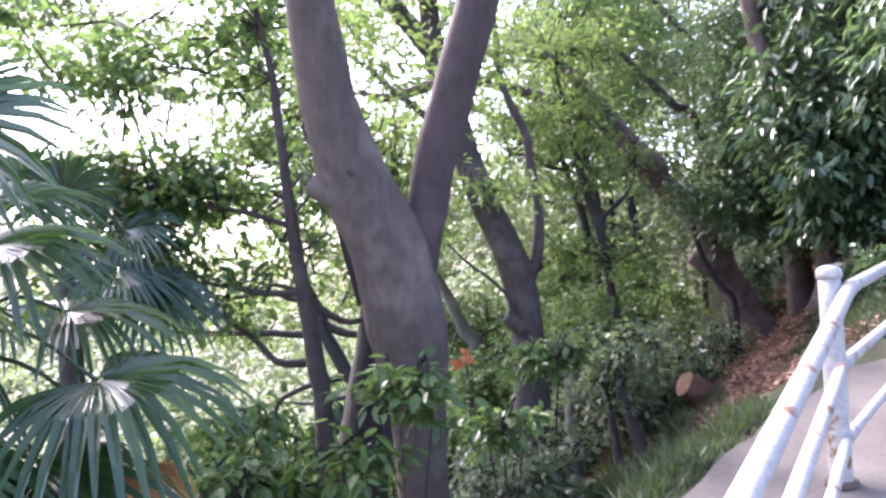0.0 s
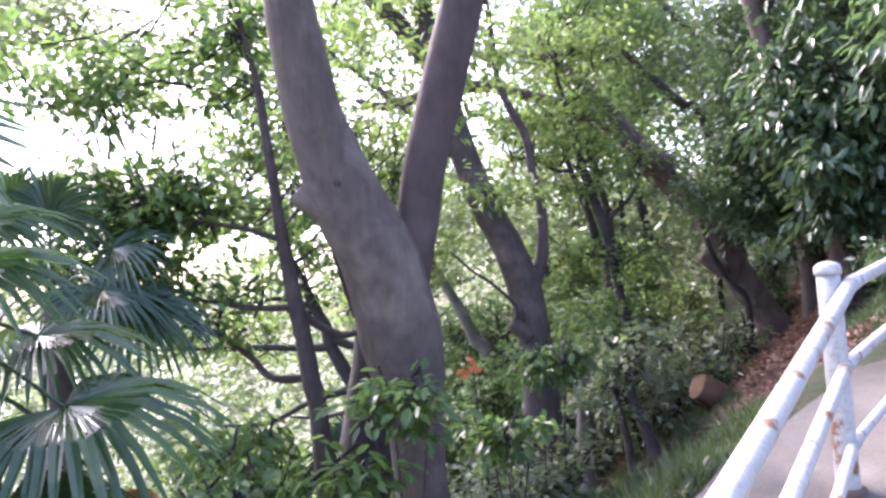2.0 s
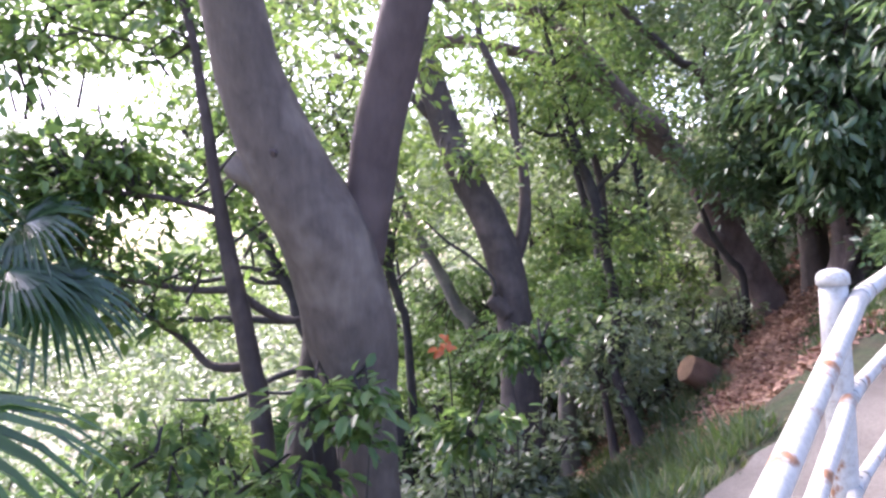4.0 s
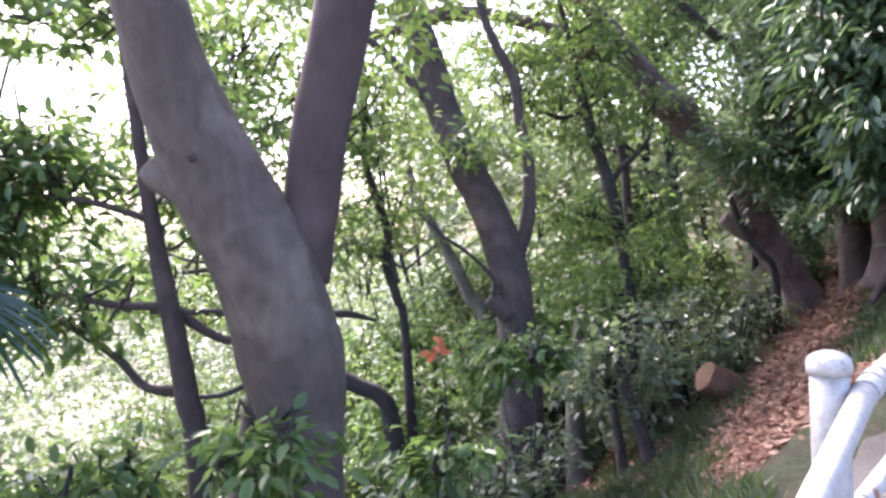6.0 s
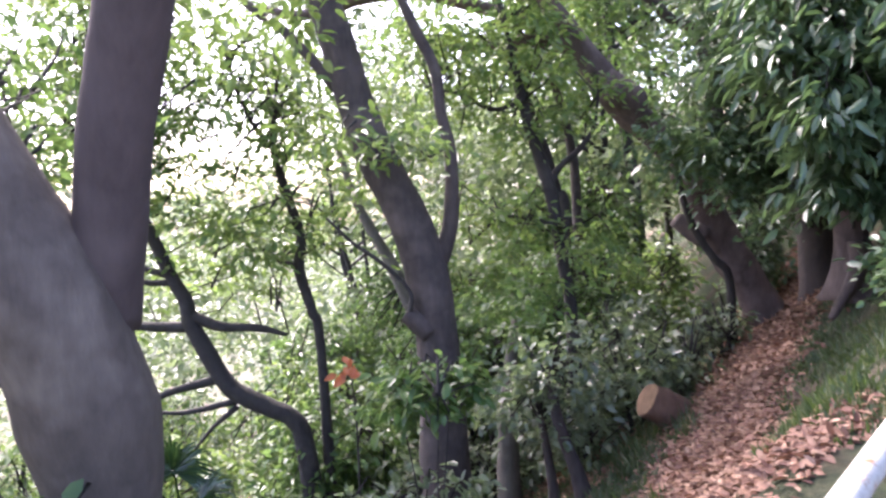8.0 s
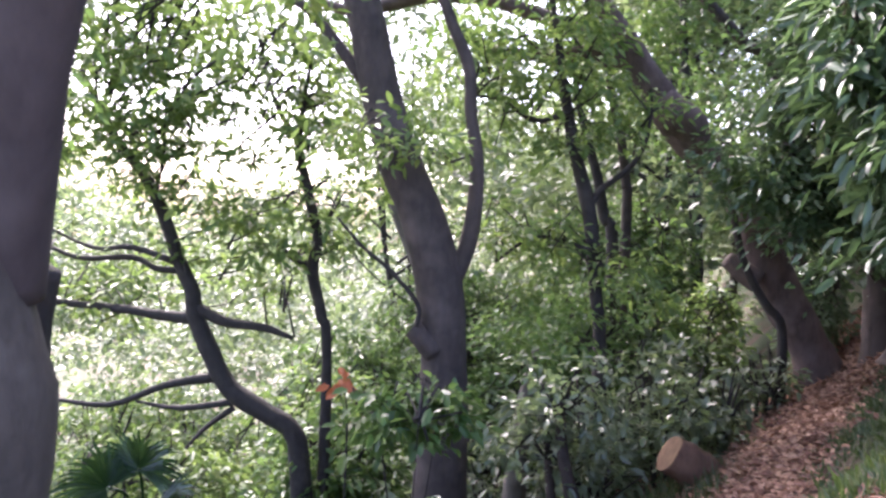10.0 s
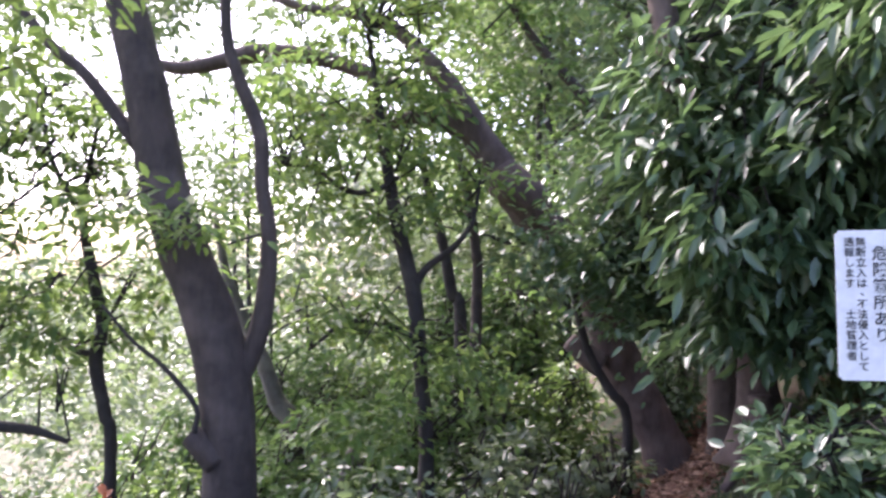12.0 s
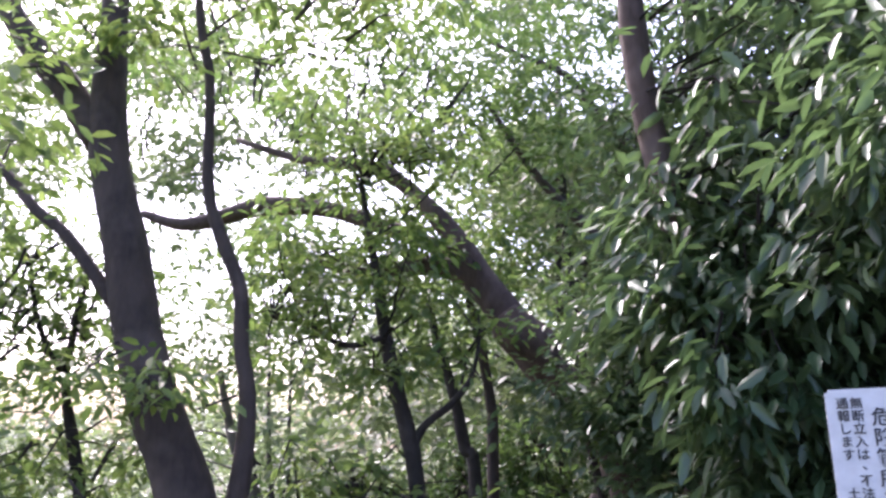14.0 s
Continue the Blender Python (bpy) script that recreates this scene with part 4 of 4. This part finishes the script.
# ---------- fan palms ----------
def fan_leaf(parent, hub, way, normal, radius, blades=34, sweep=230, droop=0.5, material=None, root=None):
    """A fan leaf: pleated blades from one hub, their tips bending down, on a long stalk."""
    o = Vector(parent.matrix_basis.translation)
    way, normal = Vector(way).normalized(), Vector(normal).normalized()
    side = normal.cross(way).normalized()
    normal = way.cross(side).normalized()
    hub = Vector(hub)
    bm = bmesh.new()
    rnd = random.Random(int(hub.x * 991 + hub.z * 317))
    for k in range(blades):
        a = radians(-sweep / 2 + sweep * k / (blades - 1) + rnd.uniform(-1.5, 1.5))
        d = way * math.cos(a) + side * math.sin(a)
        t = d.cross(normal)
        L = radius * (0.82 + 0.18 * math.cos(a * 0.7)) * rnd.uniform(0.92, 1.06)
        wmax = radius * 1.7 * math.sin(radians(sweep / blades) / 2)
        split = droop * rnd.uniform(0.7, 1.5)
        rows = []
        for u, w in ((0.04, 0.12), (0.3, 0.62), (0.5, 0.8), (0.75, 0.55), (0.92, 0.28), (1.0, 0.04)):
            fall = -split * max(0.0, u - 0.35) ** 2 * L * 1.6
            p = hub + d * (u * L) + normal * (0.1 * L * u * (1 - u)) + Vector((0, 0, fall)) - o
            h = wmax * w * 0.5
            rows.append((bm.verts.new(p - t * h + normal * h * 0.35), bm.verts.new(p - normal * h * 0.3), bm.verts.new(p + t * h + normal * h * 0.35)))
        for p, q in zip(rows, rows[1:]):
            bm.faces.new((p[0], p[1], q[1], q[0]))
            bm.faces.new((p[1], p[2], q[2], q[1]))
    leaf = part("fan_leaf", bm, material or PALM, parent, smoothed=False)
    if root is not None:
        mid = (hub + Vector(root)) / 2 + Vector((0, 0, 0.12))
        st = limb("stalk", [(*root, 0.013), (*mid, 0.01), (*hub, 0.008)], PALM, parent, 6, 0.02)
        st.parent = leaf
    return leaf


def palm(x, y, top, label, fans, dry=()):
    z = float(ground_z(x, y))
    p = thing("fan_palm", (x, y, z), label, "palm", "fan palms beside the path")
    limb("trunk", [(x, y, z - 0.15, 0.1), (x + 0.03, y, (z + top) / 2, 0.085), (x, y, top, 0.075)], BARK_BROWN, p, 14, 0.12)
    for hub, way, nor, r in fans:
        fan_leaf(p, hub, way, nor, r, root=(x, y, top))
    for hub, way, nor, r in dry:
        fan_leaf(p, hub, way, nor, r, 22, 150, 0.9, PALM_DRY, (x, y, top))


palm(-2.0, 2.9, 1.3, "fan palm with broad glossy dark green leaves", [
    ((-1.36, 2.75, 1.15), (0.95, -0.4, -0.12), (0.05, -0.32, 0.94), 0.62),
    ((-1.75, 2.75, 1.66), (1, -0.15, 0.0), (0.0, -0.35, 0.93), 0.55),
    ((-1.95, 2.75, 2.08), (0.9, -0.1, 0.32), (0.15, -0.75, 0.6), 0.66),
    ((-1.5, 2.6, 0.86), (0.9, -0.4, -0.35), (0.25, -0.3, 0.9), 0.55),
    ((-1.8, 2.4, 0.95), (0.3, -0.9, -0.3), (0.1, -0.2, 0.95), 0.55),
    ((-1.62, 3.1, 1.4), (0.8, 0.5, 0.05), (-0.1, -0.3, 0.93), 0.5),
    ((-2.5, 2.9, 1.75), (-0.8, 0.1, 0.3), (0, -0.4, 0.9), 0.55),
    ((-2.0, 3.3, 1.9), (0.1, 0.9, 0.4), (0, -0.7, 0.6), 0.5),
    ((-1.95, 2.5, 1.45), (0.5, -0.8, 0.1), (0, -0.1, 0.98), 0.5),
], [((-1.3, 3.0, 0.78), (0.3, 0, -0.9), (0.2, -0.9, 0.1), 0.26), ((-1.85, 2.7, 0.85), (0.3, -0.2, -0.9), (0.2, -0.9, 0.1), 0.45), ((-1.65, 2.85, 0.8), (0.4, -0.1, -0.9), (0.1, -0.9, 0.1), 0.35)])
palm(-2.35, 4.75, 1.55, "fan palm with drooping dark leaves under the trees", [
    ((-1.80, 4.6, 1.52), (0.8, -0.2, -0.5), (0.2, -0.5, 0.8), 0.5),
    ((-2.28, 4.6, 2.05), (0.1, -0.1, 1), (0.05, -0.95, 0.2), 0.42),
    ((-2.0, 4.8, 1.85), (0.8, 0, 0.25), (-0.1, -0.6, 0.8), 0.45),
    ((-2.55, 4.7, 2.1), (-0.15, -0.1, 1), (0.05, -0.95, 0.2), 0.45),
    ((-1.95, 4.5, 1.6), (0.5, -0.6, -0.4), (0.1, -0.2, 0.95), 0.45),
    ((-2.75, 4.7, 1.7), (-0.9, 0, 0.1), (0, -0.5, 0.9), 0.5),
    ((-2.45, 4.2, 1.4), (0, -0.9, -0.3), (0, -0.4, 0.9), 0.45),
    ((-2.6, 5.2, 1.8), (-0.3, 0.9, 0.1), (0, -0.4, 0.9), 0.45),
])
palm(-0.95, 7.4, -0.35, "small young fan palm in the undergrowth", [
    ((-0.75, 7.2, -0.05), (0.7, -0.5, 0.4), (0, -0.7, 0.7), 0.4),
    ((-1.1, 7.2, 0.05), (-0.6, -0.4, 0.6), (0, -0.7, 0.6), 0.4),
    ((-0.95, 7.3, 0.15), (0.1, -0.1, 1), (0, -1, 0.2), 0.38),
])


# ---------- an orange leaf spray in the undergrowth ----------
spray = thing("withered_spray", (0.18, 8.1, float(ground_z(0.18, 8.1))), "withered orange leaves on a thin stem", "plant")
oz = 0.62
limb("stem", [(0.18, 8.1, float(ground_z(0.18, 8.1)) - 0.05, 0.01), (0.2, 8.1, 0.2, 0.008), (0.18, 8.05, oz, 0.004)], BARK_DARK, spray, 6)
op = np.array((0.18, 8.03, oz)) + RNG.normal(0, 0.045, (12, 3))
leaves("withered_foliage", op, RNG.normal(0, 1, (12, 3)), np.array((0, -0.6, 0.6)) + RNG.normal(0, 0.3, (12, 3)), 0.11, 0.06, ORANGE, spray)


# ---------- ground cover ----------
def scatter_litter():
    n = 24000
    y = RNG.uniform(5.3, 12.0, n)
    x = trail_x(y) + RNG.uniform(-0.36, 0.36, n) * np.interp(y, [5.3, 6.6, 8, 12], [0.4, 0.8, 1.2, 1.4]) + RNG.normal(0, 0.12, n)
    z = ground_z(x, y) + RNG.uniform(0.008, 0.045, n)
    more = 5000
    x2, y2 = RNG.uniform(-2, 6, more), RNG.uniform(4.0, 12, more)
    x2[:3000], y2[:3000] = RNG.normal(2.05, 0.28, 3000), RNG.normal(8.8, 0.4, 3000)
    x2[3000:4300], y2[3000:4300] = RNG.normal(2.5, 0.22, 1300), RNG.normal(5.0, 0.22, 1300)
    x, y, z = np.r_[x, x2], np.r_[y, y2], np.r_[z, ground_z(x2, y2) + 0.025]
    ok = ~((-0.714 * (x - 1.25) + 0.7 * (y - 3.48) < 0.12) & (y < 4.9))
    p = np.stack([x, y, z], 1)[ok]
    m = len(p)
    s = RNG.uniform(0.6, 1.3, m)
    ob = leaves("leaf_litter", p, RNG.normal(0, 1, (m, 3)) * np.array((1, 1, 0.25)), np.array((-0.3, 0, 1.0)) + RNG.normal(0, 0.35, (m, 3)), 0.056 * s, 0.027 * s, LITTER, None)
    tagged(ob, "dry reddish-brown fallen leaves covering the trail", "leaf litter", kind="stuff")


def scatter_grass():
    n = 120000
    y = RNG.uniform(2.6, 9.2, n)
    x = RNG.uniform(0.0, 5.8, n)
    s = -0.714 * (x - 1.25) + 0.7 * (y - 3.48)
    off = x - trail_x(y)
    tuft = np.sin(x * 7.1 + np.sin(y * 4.3) * 2) * np.sin(y * 6.3 + np.sin(x * 5.1) * 2)
    left = (s > 0.04) & (off < -0.3 + 0.1 * np.sin(y * 5)) & (x > 0.3) & (y < 8.6 + 0.3 * tuft)
    right = (off > 0.42 + 0.1 * np.sin(y * 4)) & (y > 4.9) & (x > 2.4)
    ok = (left | right) & (tuft + RNG.uniform(0, 1, n) > 0.1)
    x, y, tall = x[ok], y[ok], 0.75 + 0.45 * tuft[ok]
    m = len(x)
    p = np.stack([x, y, ground_z(x, y) - 0.01], 1)
    way = np.array((0, 0, 1.0)) + RNG.normal(0, 0.55, (m, 3))
    ob = leaves("grass", p, way, RNG.normal(0, 1, (m, 3)), RNG.uniform(0.06, 0.19, m) * tall * np.where(x > trail_x(y), 0.6, 1.0), RNG.uniform(0.007, 0.018, m), GRASS, None, simple=True, curl=0.3)
    tagged(ob, "tufted green grass on the bank beside the path", "grass", kind="stuff")


def far_woods():
    blobs = []
    rnd = random.Random(5)
    for k in range(230):
        y = rnd.uniform(13.5, 34)
        x = rnd.uniform(-0.75, 0.62) * y + 0.5
        g = float(ground_z(x, y))
        lo = g + 0.4
        hi = 3.0 + 0.12 * y + (x + 6) * 0.18
        if x < -3:
            hi = 1.2 + 0.04 * y
        z = rnd.uniform(max(lo, -4.5), max(hi, lo + 1))
        blobs.append((x, y, z, 1.9, 1.5, 1.1, 9 if x < -0.15 * y else 19))
    for k in range(30):
        y = rnd.uniform(14, 22)
        x = rnd.uniform(2.5, 0.6 * y + 2)
        blobs.append((x, y, rnd.uniform(1, 9), 1.6, 1.3, 1.3, 34))
    for k in range(40):
        y = rnd.uniform(12, 22)
        x = rnd.uniform(-9, 4)
        blobs.append((x, y, rnd.uniform(4.5, 8.5) + 0.1 * y, 1.5, 1.3, 0.6, 18))
    for k in range(110):
        y = rnd.uniform(34, 62)
        x = rnd.uniform(-0.8, 0.62) * y
        blobs.append((x, y, rnd.uniform(-5, 3.0 if x < -4 else 7), 4.5, 3, 2.0, 36))
    cen, pos, out = clump_points(blobs, 30, 0.42, 0.4)
    n = len(pos)
    ob = leaves("far_woods", pos, out + RNG.normal(0, 0.5, (n, 3)) + np.array((0, 0, -0.3)), np.array((0, 0, 1.0)) + RNG.normal(0, 0.5, (n, 3)), np.where(pos[:, 1] > 33, 0.42, 0.2) * RNG.uniform(0.6, 1.3, n), np.where(pos[:, 1] > 33, 0.2, 0.095), LEAF_FAR, None, simple=True)
    tagged(ob, "bright green foliage of woods farther down the slope", "woods", kind="stuff")


def far_trees():
    rnd = random.Random(11)
    for k in range(16):
        y = rnd.uniform(14, 26)
        x = rnd.uniform(-0.25, 0.5) * y + 0.5
        g = float(ground_z(x, y))
        r = rnd.uniform(0.05, 0.13)
        d = rnd.uniform(-0.9, 0.5)
        t = thing("tree", (x, y, g), "distant slim tree trunk in the woods", "tree", "distant trees")
        limb("trunk", [(x, y, g - 0.2, r), (x + d * 0.2, y, g + 2.5, r * 0.85), (x + d * 0.8, y, g + 5, r * 0.6), (x + d, y, g + 8, r * 0.3)], BARK_DARK, t, 8)
        for s in (-1, 1):
            z = g + rnd.uniform(2.5, 5)
            limb("branch", [(x + d * 0.5, y, z, r * 0.45), (x + d * 0.5 + s * 0.7, y, z + 0.5, r * 0.3), (x + d * 0.5 + s * 1.6, y, z + 0.8 * rnd.uniform(0.3, 2), r * 0.12)], BARK_DARK, t, 6)


def light_blocking_boughs():
    """Added boughs above, behind and beside the walker, mostly unseen, to cut light."""
    blobs = [(-2.2, -1.0, 6.0, 3.0, 2.2, 0.9, 90), (1.8, -1.2, 6.4, 3.0, 2.2, 0.9, 90), (-4.0, 1.5, 5.0, 1.6, 1.6, 1.0, 70), (7.5, 4.5, 3.5, 1.5, 2.0, 1.6, 110), (8.0, 9.0, 4.5, 1.8, 3.0, 2.6, 150), (0, -9, 2.5, 6, 2, 2.0, 120)]
    cen, pos, out = clump_points(blobs, 26, 0.45, 0.4, keep=open_sight)
    n = len(pos)
    ob = leaves("light_blocking_foliage", pos, out + RNG.normal(0, 0.5, (n, 3)) + np.array((0, 0, -0.3)), np.array((0, 0, 1.0)) + RNG.normal(0, 0.45, (n, 3)), 0.16 * RNG.uniform(0.6, 1.3, n), 0.075, LEAF_DARK, None, simple=True)
    tagged(ob, "added dark evergreen boughs, mostly unseen, that shade the path", "foliage", kind="stuff")


scatter_litter()
scatter_grass()
far_trees()
far_woods()
light_blocking_boughs()
